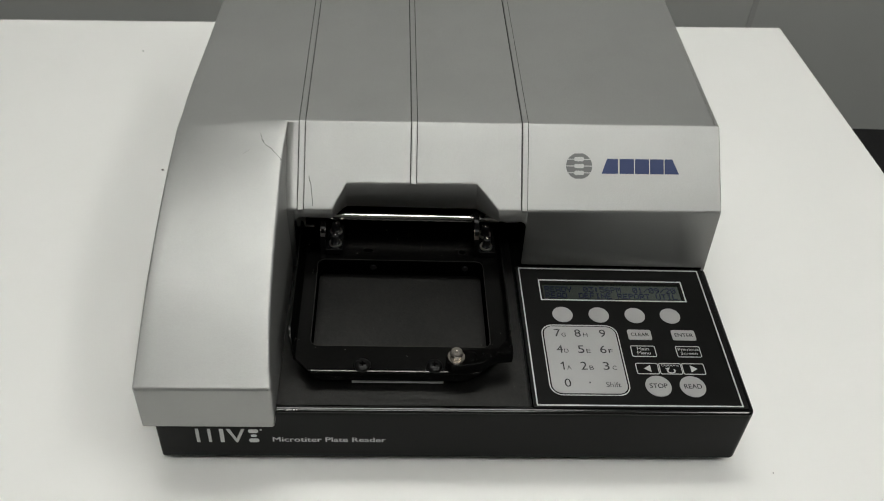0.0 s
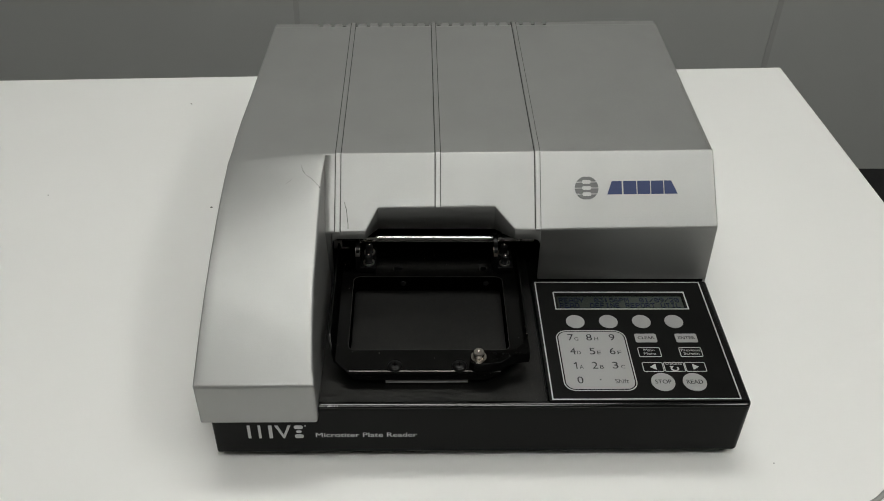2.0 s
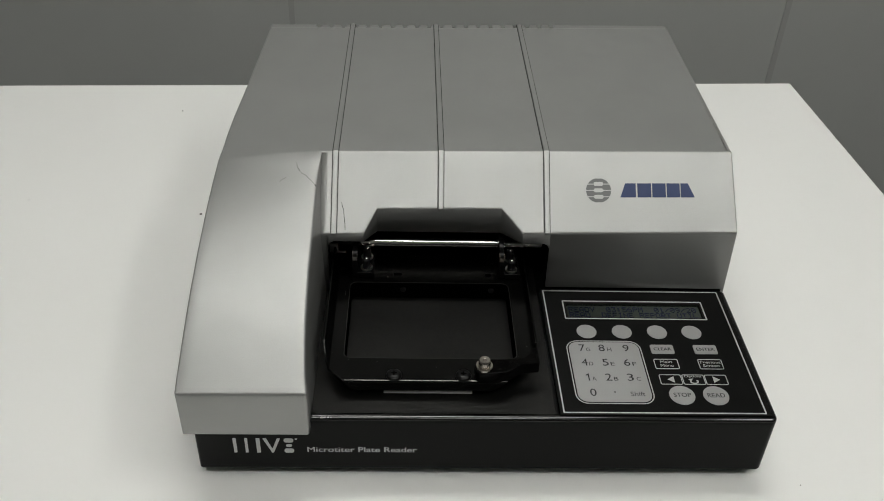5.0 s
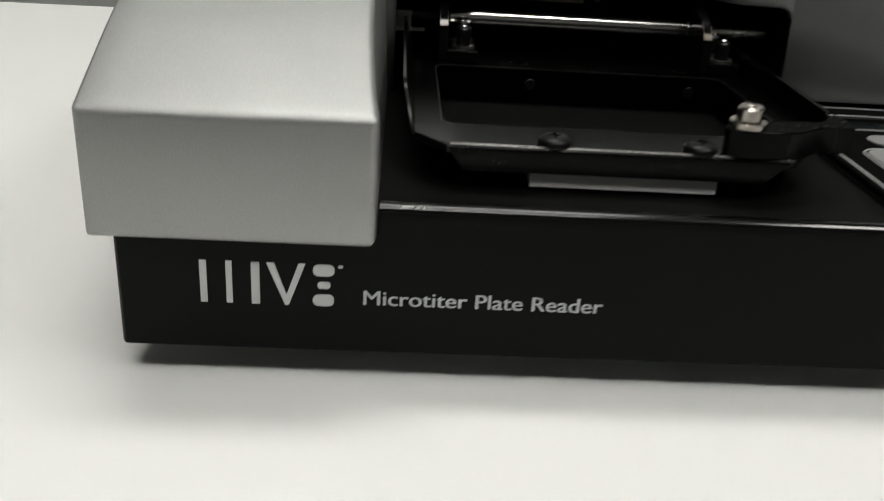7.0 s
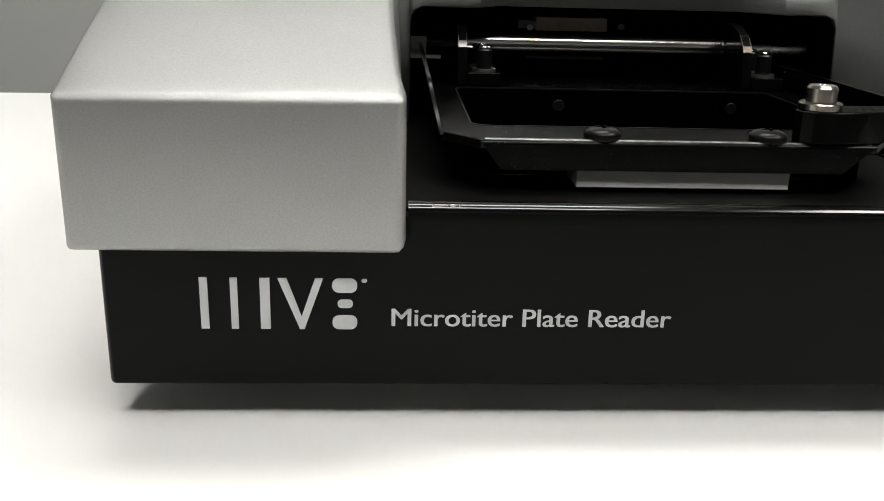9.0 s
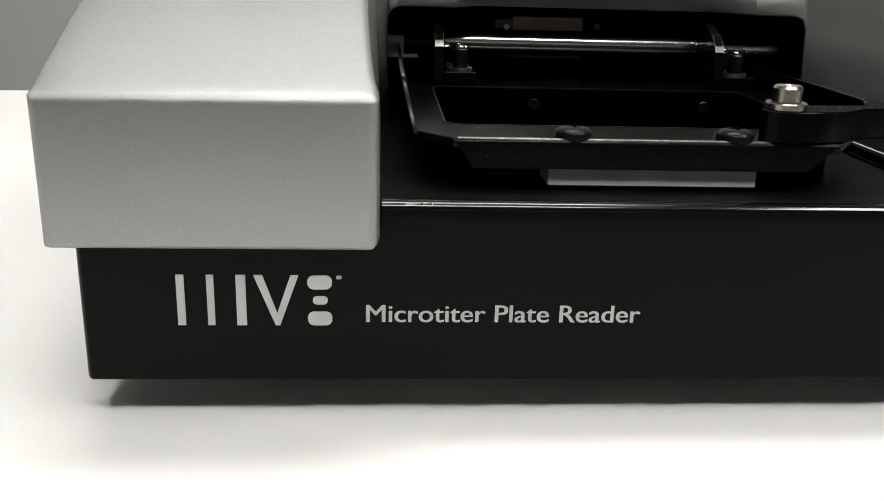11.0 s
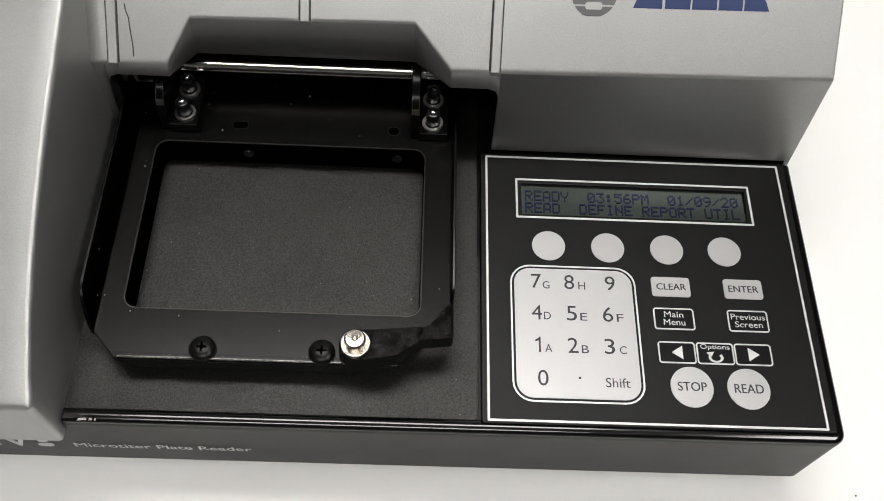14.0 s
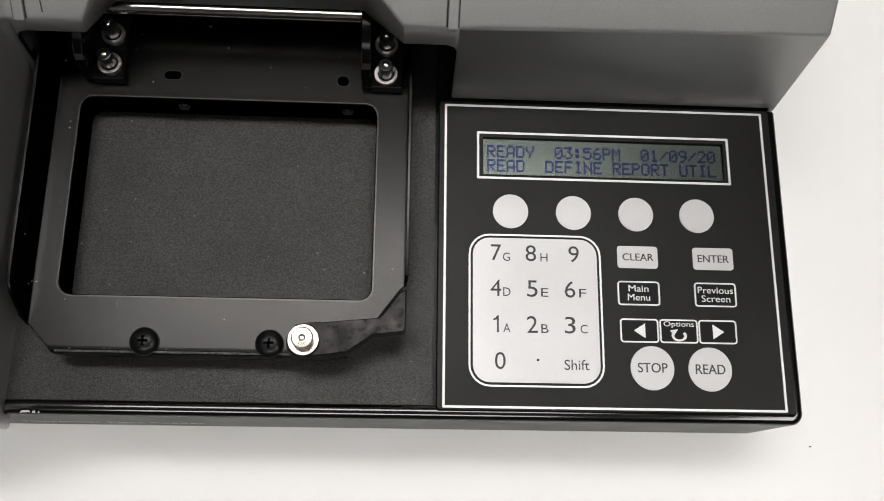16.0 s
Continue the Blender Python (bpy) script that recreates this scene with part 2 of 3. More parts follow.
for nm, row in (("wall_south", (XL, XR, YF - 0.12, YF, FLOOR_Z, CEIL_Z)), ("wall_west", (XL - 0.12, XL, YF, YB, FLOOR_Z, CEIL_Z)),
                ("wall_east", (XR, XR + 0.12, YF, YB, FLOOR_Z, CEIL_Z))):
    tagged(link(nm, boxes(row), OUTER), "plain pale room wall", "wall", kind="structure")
# joint strips, widened and darkened to hold the joint's soft shadow
for sx in (-2.23, -0.127, 0.918, 1.97):
    part("panel_joint", boxes((sx - 0.006, sx + 0.006, WALL_Y - 0.003, WALL_Y, FLOOR_Z, CEIL_Z)), SEAM, wall_n, "narrow joint between wall panels, toned for its soft shadow")


def ceiling_light(x, y, turn):
    e = holder("ceiling_light", "white fluorescent ceiling panel, switched on", "ceiling light", (x, y, CEIL_Z), "ceiling panels")
    e.rotation_euler = (0, 0, radians(turn))
    bm = bmesh.new()
    ring(bm, [(-0.61, -0.20), (0.61, -0.20), (0.61, 0.20), (-0.61, 0.20)], [(-0.58, -0.17), (0.58, -0.17), (0.58, 0.17), (-0.58, 0.17)], -0.03, 0.0)
    part("frame", bm, CEIL, e, "white metal frame")
    part("diffuser", boxes((-0.58, 0.58, -0.17, 0.17, -0.02, -0.012)), DIFFUSER, e, "lit white diffuser")


for lx, ly, turn in LAMPS:
    ceiling_light(lx, ly, turn)

# ---- table ----
TABLE_Z, TURN = 0.0025, 2.9
table = holder("table", "white laminate table with a square corner", "table", (0.549, 0.556, TABLE_Z))
table.rotation_euler = (0, 0, radians(TURN))
part("tabletop", boxes((-1.75, 0.0, -0.80, 0.0, -0.028, 0.0)), LAMINATE, table, "white laminate tabletop", bevel=0.0015)
for lx in (-1.69, -0.06):
    for ly in (-0.74, -0.06):
        part("leg", boxes((lx - 0.02, lx + 0.02, ly - 0.02, ly + 0.02, FLOOR_Z - TABLE_Z, -0.028)), LEGMETAL, table, "grey steel leg", bevel=0.003)
for x, y, s in ((-0.055, 0.280, 0.0011), (0.3662, -0.0042, 0.00045), (-0.205, 0.298, 0.0006), (-0.108, 0.463, 0.0008)):
    bm = bmesh.new()
    bmesh.ops.create_icosphere(bm, subdivisions=1, radius=s, matrix=Matrix.Translation((x, y, TABLE_Z + s * 0.45)) @ Matrix.Diagonal((1.2, 0.8, 0.5, 1)))
    tagged(link("crumb", bm, DUST), "tiny dark crumb on the white tabletop", "crumb", "crumbs on the table")

CABLE = material("grey_cable_sheath", (0.30, 0.30, 0.29), 0.45, blotch=0.03, blotch_scale=80)


def cable():
    """A thin pale lead that runs over the tabletop and hangs down past two of its edges."""
    r = 0.0017
    z = TABLE_Z + r
    pts = [(0.318, -0.268, -0.16), (0.318, -0.266, -0.03), (0.319, -0.262, z), (0.330, -0.180, z), (0.352, -0.090, z), (0.378, -0.055, z), (0.399, -0.0445, z), (0.412, -0.0405, z),
           (0.424, -0.034, z), (0.446, -0.017, z), (0.500, 0.006, z), (0.578, 0.012, z), (0.583, 0.012, -0.02), (0.584, 0.011, -0.14)]
    cu = bpy.data.curves.new("cable", "CURVE")
    cu.dimensions, cu.bevel_depth, cu.bevel_resolution, cu.resolution_u, cu.use_fill_caps = "3D", r, 3, 6, True
    sp = cu.splines.new("POLY")
    sp.points.add(len(pts) - 1)
    for q, p in zip(sp.points, pts):
        q.co = (*p, 1)
    tmp = new("cable_tmp", cu)
    bpy.context.view_layer.update()
    me = bpy.data.meshes.new_from_object(tmp.evaluated_get(bpy.context.evaluated_depsgraph_get()))
    bpy.data.objects.remove(tmp)
    me.materials.clear()
    me.materials.append(CABLE)
    for p in me.polygons:
        p.use_smooth = True
    return tagged(new("cable", me), "thin pale grey cable lying loose on the white tabletop", "cable")


cable()

# ---- plate reader ----
reader = holder("plate_reader", "silver and black bench-top microplate reader with its carrier pulled out", "plate reader")

# base
bm = bmesh.new()
plan = round_rect(-0.0008, 0.3405, 0.0, 0.372, 0.0042, 10)
plan = [p for p in plan if not (p[0] < 0.01 and p[1] < 0.01)] + [(-0.0008, 0.0012), (-0.0004, 0.0004), (0.0004, 0.0)]
prism(bm, plan, 0.012, 0.0529)
base = part("base", bm, BLACK, reader, "black moulded base", bevel=0.0012, segs=3)
bm = bmesh.new()
path = [((0.0675, 0.0), (0, 1)), ((0.3362, 0.0), (0, 1))]
for i in range(1, 9):
    a = radians(-90 + 90 * i / 8)
    path.append(((0.3362 + 0.0042 * math.cos(a), 0.0042 + 0.0042 * math.sin(a)), (-math.cos(a), -math.sin(a))))
path.append(((0.3404, 0.1180), (-1, 0)))
lip = [(-0.0001, 0.0514), (-0.0001, 0.0541), (0.0001, 0.0548), (0.0006, 0.0554), (0.0013, 0.0558), (0.0024, 0.0560), (0.0036, 0.0559), (0.0044, 0.0556), (0.0049, 0.0550), (0.0050, 0.0526)]
rows = [[bm.verts.new((p[0] + q[0] * d, p[1] + q[1] * d, z)) for d, z in lip] for p, q in path]
for a, b in zip(rows, rows[1:]):
    for i in range(len(lip)):
        j = (i + 1) % len(lip)
        f = bm.faces.new((a[i], a[j], b[j], b[i]))
        f.material_index = 1 if i == 0 else 0
bm.faces.new(rows[0])
bm.faces.new(rows[-1])
part("edge_lip", bm, GLOSS, base, "glossy black rounded edge strip", smooth=45, mats=[GLOSS, BLACK])
for fx, fy in ((0.045, 0.05), (0.295, 0.05), (0.045, 0.325), (0.295, 0.325)):
    bm = bmesh.new()
    lathe(bm, fx, fy, [(0.010, TABLE_Z), (0.011, 0.004), (0.012, 0.0125)], 24)
    part("foot", bm, RUBBER, base, "black rubber foot")
# unseen plate, added to bounce light into the gap below
part("bounce_plate", boxes((0.006, 0.334, 0.0035, 0.366, 0.0112, 0.0121)), GREYPART, base, "unseen grey plate added to bounce light under the base")
chips = bmesh.new()
for x, w in ((0.0728, 0.0034), (0.0768, 0.0011), (0.0787, 0.0005)):
    prism(chips, [(x, 0.0004), (x + w, 0.0006), (x + w * 0.8, 0.0016), (x + w * 0.2, 0.0013)], 0.0550, 0.05572)
part("chipped_edge", chips, CHIP, base, "pale chips in the edge")
part("well_floor", boxes((0.0668, 0.2105, 0.0049, 0.26, 0.0526, 0.0540)), FLOOR_BLACK, base, "black textured deck under the carrier")
part("seam_strip", boxes((0.2105, 0.2116, 0.0032, 0.070, 0.0526, 0.0547)), PANEL, base, "black joint strip")

# product mark as plain shapes, and the wording beside it
for pts in ([(0.0210, 0.0262), (0.0228, 0.0262), (0.0228, 0.0385), (0.0210, 0.0385)], [(0.0278, 0.0262), (0.0294, 0.0262), (0.0294, 0.0385), (0.0278, 0.0385)],
            [(0.0344, 0.0262), (0.0366, 0.0262), (0.0366, 0.0385), (0.0344, 0.0385)], [(0.0432, 0.0262), (0.0442, 0.0262), (0.0486, 0.0385), (0.0468, 0.0385), (0.0436, 0.0292), (0.0404, 0.0385), (0.0384, 0.0385)],
            round_rect(0.0506, 0.0562, 0.0262, 0.0296, 0.0015), round_rect(0.0506, 0.0562, 0.0351, 0.0385, 0.0015), round_rect(0.0518, 0.0552, 0.0314, 0.0334, 0.0009), round_rect(0.0572, 0.0584, 0.0376, 0.0384, 0.0003)):
    bm = bmesh.new()
    prism(bm, pts, -0.0003, 0.001, "y")
    part("mark", bm, SILVERPRINT, base, "pale silver printed shape")
lettering("wording", "Microtiter Plate Reader", 0.0963, 0.0292, -0.0003, 0.0043, 0.0646, SILVERPRINT, base, front=True, label="pale silver printed words", bold=0.00019)


# cover: its fold, ridge and back edge rise a little to the right
def fold_at(x):
    return Vector((x, 0.1233 + 0.0091 * (x - 0.064), 0.0974 + 0.0127 * (x - 0.064)))


def ridge_at(x):
    return Vector((x, 0.1630 + 0.0091 * (x - 0.064), 0.1362 + 0.0127 * (x - 0.064)))


def top_at(x, y):
    ridge = ridge_at(x)
    t = (y - ridge.y) / (0.364 - ridge.y)
    return ridge.z + (0.1381 + 0.020 * (x - 0.064) - ridge.z) * t


def cover_top(y):
    return top_at(0.064, y)


# the arm's sections: y, heights of its left and right edges, and their x
ARM = [(-0.0045, 0.0790, 0.0795, -0.0061, 0.0668), (0.005, 0.0832, 0.0836, -0.0061, 0.0658), (0.015, 0.0874, 0.0877, -0.0061, 0.0650), (0.025, 0.0917, 0.0920, -0.0061, 0.0643),
       (0.036, 0.0960, 0.0964, -0.0061, 0.0638), (0.053, 0.1023, 0.1026, -0.0061, 0.0633), (0.070, 0.1074, 0.1081, -0.0061, 0.0630), (0.085, 0.1117, 0.1130, -0.0061, 0.0630),
       (0.101, 0.1156, 0.1177, -0.0061, 0.0631), (0.116, 0.1189, 0.1222, -0.0061, 0.0631), (0.131, 0.1218, 0.1265, -0.0061, 0.0631), (0.145, 0.1241, 0.1305, -0.0061, 0.0632),
       (0.1540, 0.1254, 0.1331, -0.0060, 0.0635), (0.1630, 0.1271, 0.1362, -0.0059, 0.0640), (0.1650, 0.1275, cover_top(0.1650), -0.0058, 0.0640), (0.178, 0.1296, cover_top(0.178), -0.0046, 0.0640), (0.192, 0.1319, cover_top(0.192), -0.0038, 0.0640),
       (0.212, 0.1342, cover_top(0.212), -0.0024, 0.0640), (0.25, 0.1360, cover_top(0.25), 0.0, 0.0640), (0.30, 0.1365, cover_top(0.30), 0.0018, 0.0640), (0.362, 0.1368, cover_top(0.362), 0.0039, 0.0640), (0.364, 0.1368, cover_top(0.364), 0.0040, 0.0640)]


def arm_top(x, y):
    for a, b in zip(ARM, ARM[1:]):
        if a[0] <= y <= b[0]:
            t = (y - a[0]) / (b[0] - a[0])
            zl, zr, xl, xr = [p + (q - p) * t for p, q in zip(a[1:], b[1:])]
            return zl + (zr - zl) * (x - xl) / (xr - xl)
    return 0.139


def cover():
    bm = bmesh.new()
    weight = bm.edges.layers.float.new("bevel_weight_edge")
    # arm: sections along y, with the heights of its left and right edges and their x
    y0, zl0, zr0, xl0, xr0 = ARM[0]
    nose, prof = 0.0018, []
    for a in (0, 25, 50, 70, 90):
        dy = nose * (1 - math.cos(radians(a)))
        prof.append((nose * (1 - math.sin(radians(a))), (y0 + dy, zl0 + 0.43 * dy, zr0 + 0.43 * dy, xl0, xr0)))
    prof.append((0.0, (-0.0003, zl0 + 0.0018, zr0 + 0.0018, xl0, xr0)))
    prof += [(0.0, row) for row in ARM[1:]]
    rows = []
    for k, (inset, (y, zl, zr, xl, xr)) in enumerate(prof):
        rl = 0.0011
        rr = 0.0020 if y < 0.135 else 0.0020 * max(0.0, 1 - (y - 0.135) / 0.025) + 0.0002
        xb, zb = -0.0057 if y < 0.25 else xl - 0.004, 0.0456 if y < 0.0 else 0.0465
        rb = 0.0014
        pts = [(xb + rb - rb * math.sin(radians(a)), zb + rb - rb * math.cos(radians(a))) for a in (0, 30, 60, 90)]
        for i in range(5):
            a = math.pi - math.pi / 2 * i / 4
            pts.append((xl + rl + rl * math.cos(a), zl - rl + rl * math.sin(a)))
        ease = min(1.0, max(0.0, (y - 0.150) / 0.035))
        for i in range(1, 10):
            t = i / 10
            pts.append((xl + rl + (xr - rr - xl - rl) * t, zl + (zr - zl) * (t + ease * (1 - (1 - t) ** 2 - t))))
        for i in range(6):
            if y > 0.158:
                pts.append((xr, zr))
                continue
            a = math.pi / 2 - math.pi / 2 * i / 5
            pts.append((xr - rr + rr * math.cos(a), zr - rr + rr * math.sin(a)))
        zb = 0.0456 if y < 0.0 else 0.0530
        rb = 0.0030 if y < 0.0 else 0.0002
        for a in (90, 60, 30, 0):
            low = (0.0670 - rb + rb * math.sin(radians(a)), zb + rb - rb * math.cos(radians(a)))
            pts.append(low if y < 0.1640 else (xr, zr))
        if inset:
            pts = [(min(max(px, xl + inset), xr - inset), min(max(pz, 0.0456 + inset), zl - inset + (zr - zl) * (px - xl) / (xr - xl))) for px, pz in pts]
        rows.append([bm.verts.new((px, y, pz)) for px, pz in pts])
    for a, b in zip(rows, rows[1:]):
        for i in range(18 if a[0].co.y > 0.162 else len(a) - 1):
            bm.faces.new((a[i], a[i + 1], b[i + 1], b[i]))
        if a[0].co.y < -0.001:
            bm.faces.new((a[-1], a[0], b[0], b[-1]))
    bm.faces.new(rows[0])
    # hood: columns along x
    def wall_y(z):
        return 0.1180 + (z - 0.055) * 0.10
    cols = []
    plan = [(0.0640, 0.054, 0), (0.0690, 0.054, 0), (0.0690, 0.0880, 0), (0.0702, 0.0912, 0), (0.0730, 0.0925, 0), (0.0925, 0.0925, 0), (0.1012, 0.0925, 1), (0.1838, 0.0925, 1), (0.1978, 0.0925, 0),
            (0.2122, 0.0925, 0), (0.2150, 0.0912, 0), (0.2162, 0.0880, 0), (0.2162, 0.0586, 0), (0.3396, 0.0586, 0)]
    for x, lip, bay in plan:
        xa = 0.0600 if x < 0.0670 else x
        flare = 0.0020 if x > 0.33 else 0.0
        up = (ridge_at(x) - fold_at(x)) * 0.300 * bay
        foot, fold = Vector((xa, wall_y(lip) + up.y, lip)), fold_at(x) + up
        fold.x = xa + flare
        ridge, back = ridge_at(x), Vector((x, 0.364, top_at(x, 0.364)))
        near = ridge.y + 0.0020
        ridge.x += flare * 0.3
        slope = (ridge - fold).normalized() * 0.0016
        cols.append([bm.verts.new(p) for p in (foot, fold + (foot - fold).normalized() * 0.0016, fold, fold + slope, ridge - slope, ridge,
                                               (x, near, top_at(x, near)), (x, 0.362, top_at(x, 0.362)), back)])
    for k, (a, b) in enumerate(zip(cols, cols[1:])):
        if (a[2].co - b[2].co).length < 1e-6:
            continue
        for i in range(8):
            f = [a[i], a[i + 1], b[i + 1], b[i]]
            if i == 0 and k == 0:
                f = [a[0], a[1], b[1], cols[2][0], b[0]]
            if i == 6 and k == 0:
                seam = [bm.verts.new((a[6].co.x, row[0], row[2])) for row in ARM if 0.1660 < row[0] < 0.361]
                f = [a[6], *seam, a[7], b[7], b[6]]
            if i == 0 and k == len(cols) - 2:
                f = [a[0], cols[k - 1][0], a[1], b[1], b[0]]
            bm.faces.new(f)
        for i in (2, 5):
            bm.edges.get((a[i], b[i]))[weight] = 1.0
    # right side and back
    e = cols[-1]
    low = [bm.verts.new((0.3394, 0.364, 0.050)), bm.verts.new((0.3394, 0.1188, 0.050))]
    bm.faces.new((*e, low[0], low[1]))
    bl = bm.verts.new((0.0, 0.364, 0.0465))
    tl = bm.verts.new((0.004, 0.364, 0.1364))
    bm.faces.new((e[-1], low[0], bl, tl))
    bmesh.ops.remove_doubles(bm, verts=bm.verts, dist=1e-5)
    for ed in bm.edges:
        p, q = ed.verts[0].co, ed.verts[1].co
        if p.x > 0.3388 and q.x > 0.3388:
            ed[weight] = 1.0
    # inner faces are black so that the cavity stays in shade
    ob = part("top_cover", bm, SILVER, reader, "silver-grey textured moulded cover", smooth=32, mats=[SILVER, SHELL_IN])
    b = ob.modifiers.new("bevel", "BEVEL")
    b.width, b.segments, b.limit_method = 0.0009, 3, "WEIGHT"
    s = ob.modifiers.new("thickness", "SOLIDIFY")
    s.thickness, s.offset, s.material_offset = 0.0020, -1, 1
    return ob


shell = cover()


def rib(x, start):
    """A low ridge over the chamfer and the top, between two narrow dark strips painted as gap shade, from a part of the
    way up the chamfer.
    """
    w, h = 0.0017, 0.0010
    ridge = ridge_at(x)
    end = fold_at(x).lerp(ridge, start)

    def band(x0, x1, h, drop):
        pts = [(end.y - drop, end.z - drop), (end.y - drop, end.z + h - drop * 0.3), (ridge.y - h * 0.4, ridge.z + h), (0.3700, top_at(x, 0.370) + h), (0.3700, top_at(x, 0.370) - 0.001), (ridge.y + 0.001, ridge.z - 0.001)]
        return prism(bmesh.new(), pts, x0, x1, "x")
    part("rib", band(x - w, x + w, h, 0.0012), SILVER, shell, "raised silver rib", bevel=0.0003)
    # raised dark strips stand in for the shade along the rib
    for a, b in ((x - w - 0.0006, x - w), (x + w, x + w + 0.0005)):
        part("rib_shade_strip", band(a, b, 0.00022, 0.0), RIB_SHADE_CRACK, shell, "dark strip laid on the cover as the gap's shade")


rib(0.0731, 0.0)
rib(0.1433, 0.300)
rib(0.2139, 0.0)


def upright(x0, x1, y0, y1, z0, under):
    """A block whose top follows the cover's back edge, lowered by under."""
    return prism(bmesh.new(), [(x0, z0), (x1, z0), (x1, top_at(x1, y1) - under), (x0, top_at(x0, y1) - under)], y0, y1, "y")


n, x0, x1 = 20, 0.0428, 0.2500
pitch = (x1 - x0) / n
spans = [(0.0045, x0)] + [(x0 + pitch * (i + 0.32), x0 + pitch * (i + 1)) for i in range(n - 1)] + [(x1 - pitch * 0.68, 0.3388)]
for a, b in spans:
    part("vent_tooth", upright(a, b, 0.3636, 0.3700, 0.130, 0.0002), SILVER, shell)
# black strip paints the shade in the vent notches
part("vent_backing", upright(0.03, 0.26, 0.3642, 0.3690, 0.120, 0.0020), SHELL_IN, shell, "black strip standing in for the shade between the vent teeth")

# maker's mark on the chamfer, as plain shapes
along, upward = Vector((1, 0.0091, 0.0127)).normalized(), (ridge_at(0) - fold_at(0)).normalized()
ON_CHAMFER = Matrix.Translation(fold_at(0).lerp(ridge_at(0), 0.520)) @ Matrix((along, upward - along * along.dot(upward), along.cross(upward))).transposed().to_4x4()


def printed(name, shapes, mat, label):
    bm = bmesh.new()
    for pts in shapes:
        prism(bm, pts, -0.001, 0.00025)
    bm.transform(ON_CHAMFER)
    return part(name, bm, mat, shell, label)


def disc_band(cx, r, v0, v1, n=8):
    a0, a1 = math.asin(v0 / r), math.asin(v1 / r)
    right = [(cx + r * math.cos(a0 + (a1 - a0) * i / n), r * math.sin(a0 + (a1 - a0) * i / n)) for i in range(n + 1)]
    return right + [(2 * cx - x, v) for x, v in reversed(right)]


for v0, v1 in ((0.0046, 0.0081), (0.0003, 0.0040), (-0.0040, -0.0003), (-0.0081, -0.0046)):
    printed("emblem_band", [disc_band(0.2487, 0.0084, v0, v1)], EMBLEM, "grey printed band of a round emblem")
for v in (-0.0044, 0.0, 0.0044):
    bm = bmesh.new()
    prism(bm, round_rect(0.2456, 0.2518, v - 0.0013, v + 0.0013, 0.0009), -0.001, 0.0004)
    bm.transform(ON_CHAMFER)
    part("emblem_dash", bm, SILVER, shell, "silver dash in the emblem")
for a, b, c, d in ((0.2632, 0.2738, 0.2668, 0.2738), (0.2749, 0.2842, 0.2749, 0.2842), (0.2849, 0.2940, 0.2849, 0.2940), (0.2947, 0.3035, 0.2947, 0.3035), (0.3042, 0.3135, 0.3042, 0.3092)):
    printed("mark_block", [[(a, -0.0048), (b, -0.0048), (d, 0.0048), (c, 0.0048)]], BLUE, "solid blue printed block")


def scuff(points, width):
    """A thin dark scratch lying on the arm."""
    bm = bmesh.new()
    line = []
    for (xa, ya), (xb, yb) in zip(points, points[1:]):
        line += [(xa + (xb - xa) * i / 5, ya + (yb - ya) * i / 5) for i in range(5)]
    line.append(points[-1])
    rows = []
    for i, (x, y) in enumerate(line):
        w = width * (0.35 + 0.65 * random.random()) * (0.3 if i in (0, len(line) - 1) else 1)
        x += random.uniform(-0.0004, 0.0004)
        rows.append([bm.verts.new((x + d * w, y + d * w * 0.6, arm_top(x, y) + 0.00012)) for d in (-0.5, 0.5)])
    for a, b in zip(rows, rows[1:]):
        bm.faces.new((a[0], a[1], b[1], b[0]))
    return part("scuff", bm, SCRATCH, shell, "faint dark scuff in the paint")


scuff([(0.0478, 0.1590), (0.0485, 0.1530), (0.0505, 0.1470)], 0.0012)
scuff([(0.0515, 0.1462), (0.0560, 0.1425), (0.0600, 0.1375), (0.0622, 0.1335)], 0.0012)
scuff([(0.0380, 0.1395), (0.0420, 0.1430)], 0.0010)
bm = bmesh.new()
crack = [(0.0778, -0.0080), (0.0781, -0.0105), (0.0790, -0.0128), (0.0795, -0.0186), (0.0800, -0.0225), (0.0801, -0.0268)]
for (xa, va), (xb, vb) in zip(crack, crack[1:]):
    prism(bm, [(xa - 0.0002, va), (xa + 0.0002, va), (xb + 0.0002, vb), (xb - 0.0002, vb)], -0.0003, 0.0002)
bm.transform(ON_CHAMFER)
part("crack", bm, RIB_SHADE_CRACK, shell, "hairline crack in the cover beside the rib")

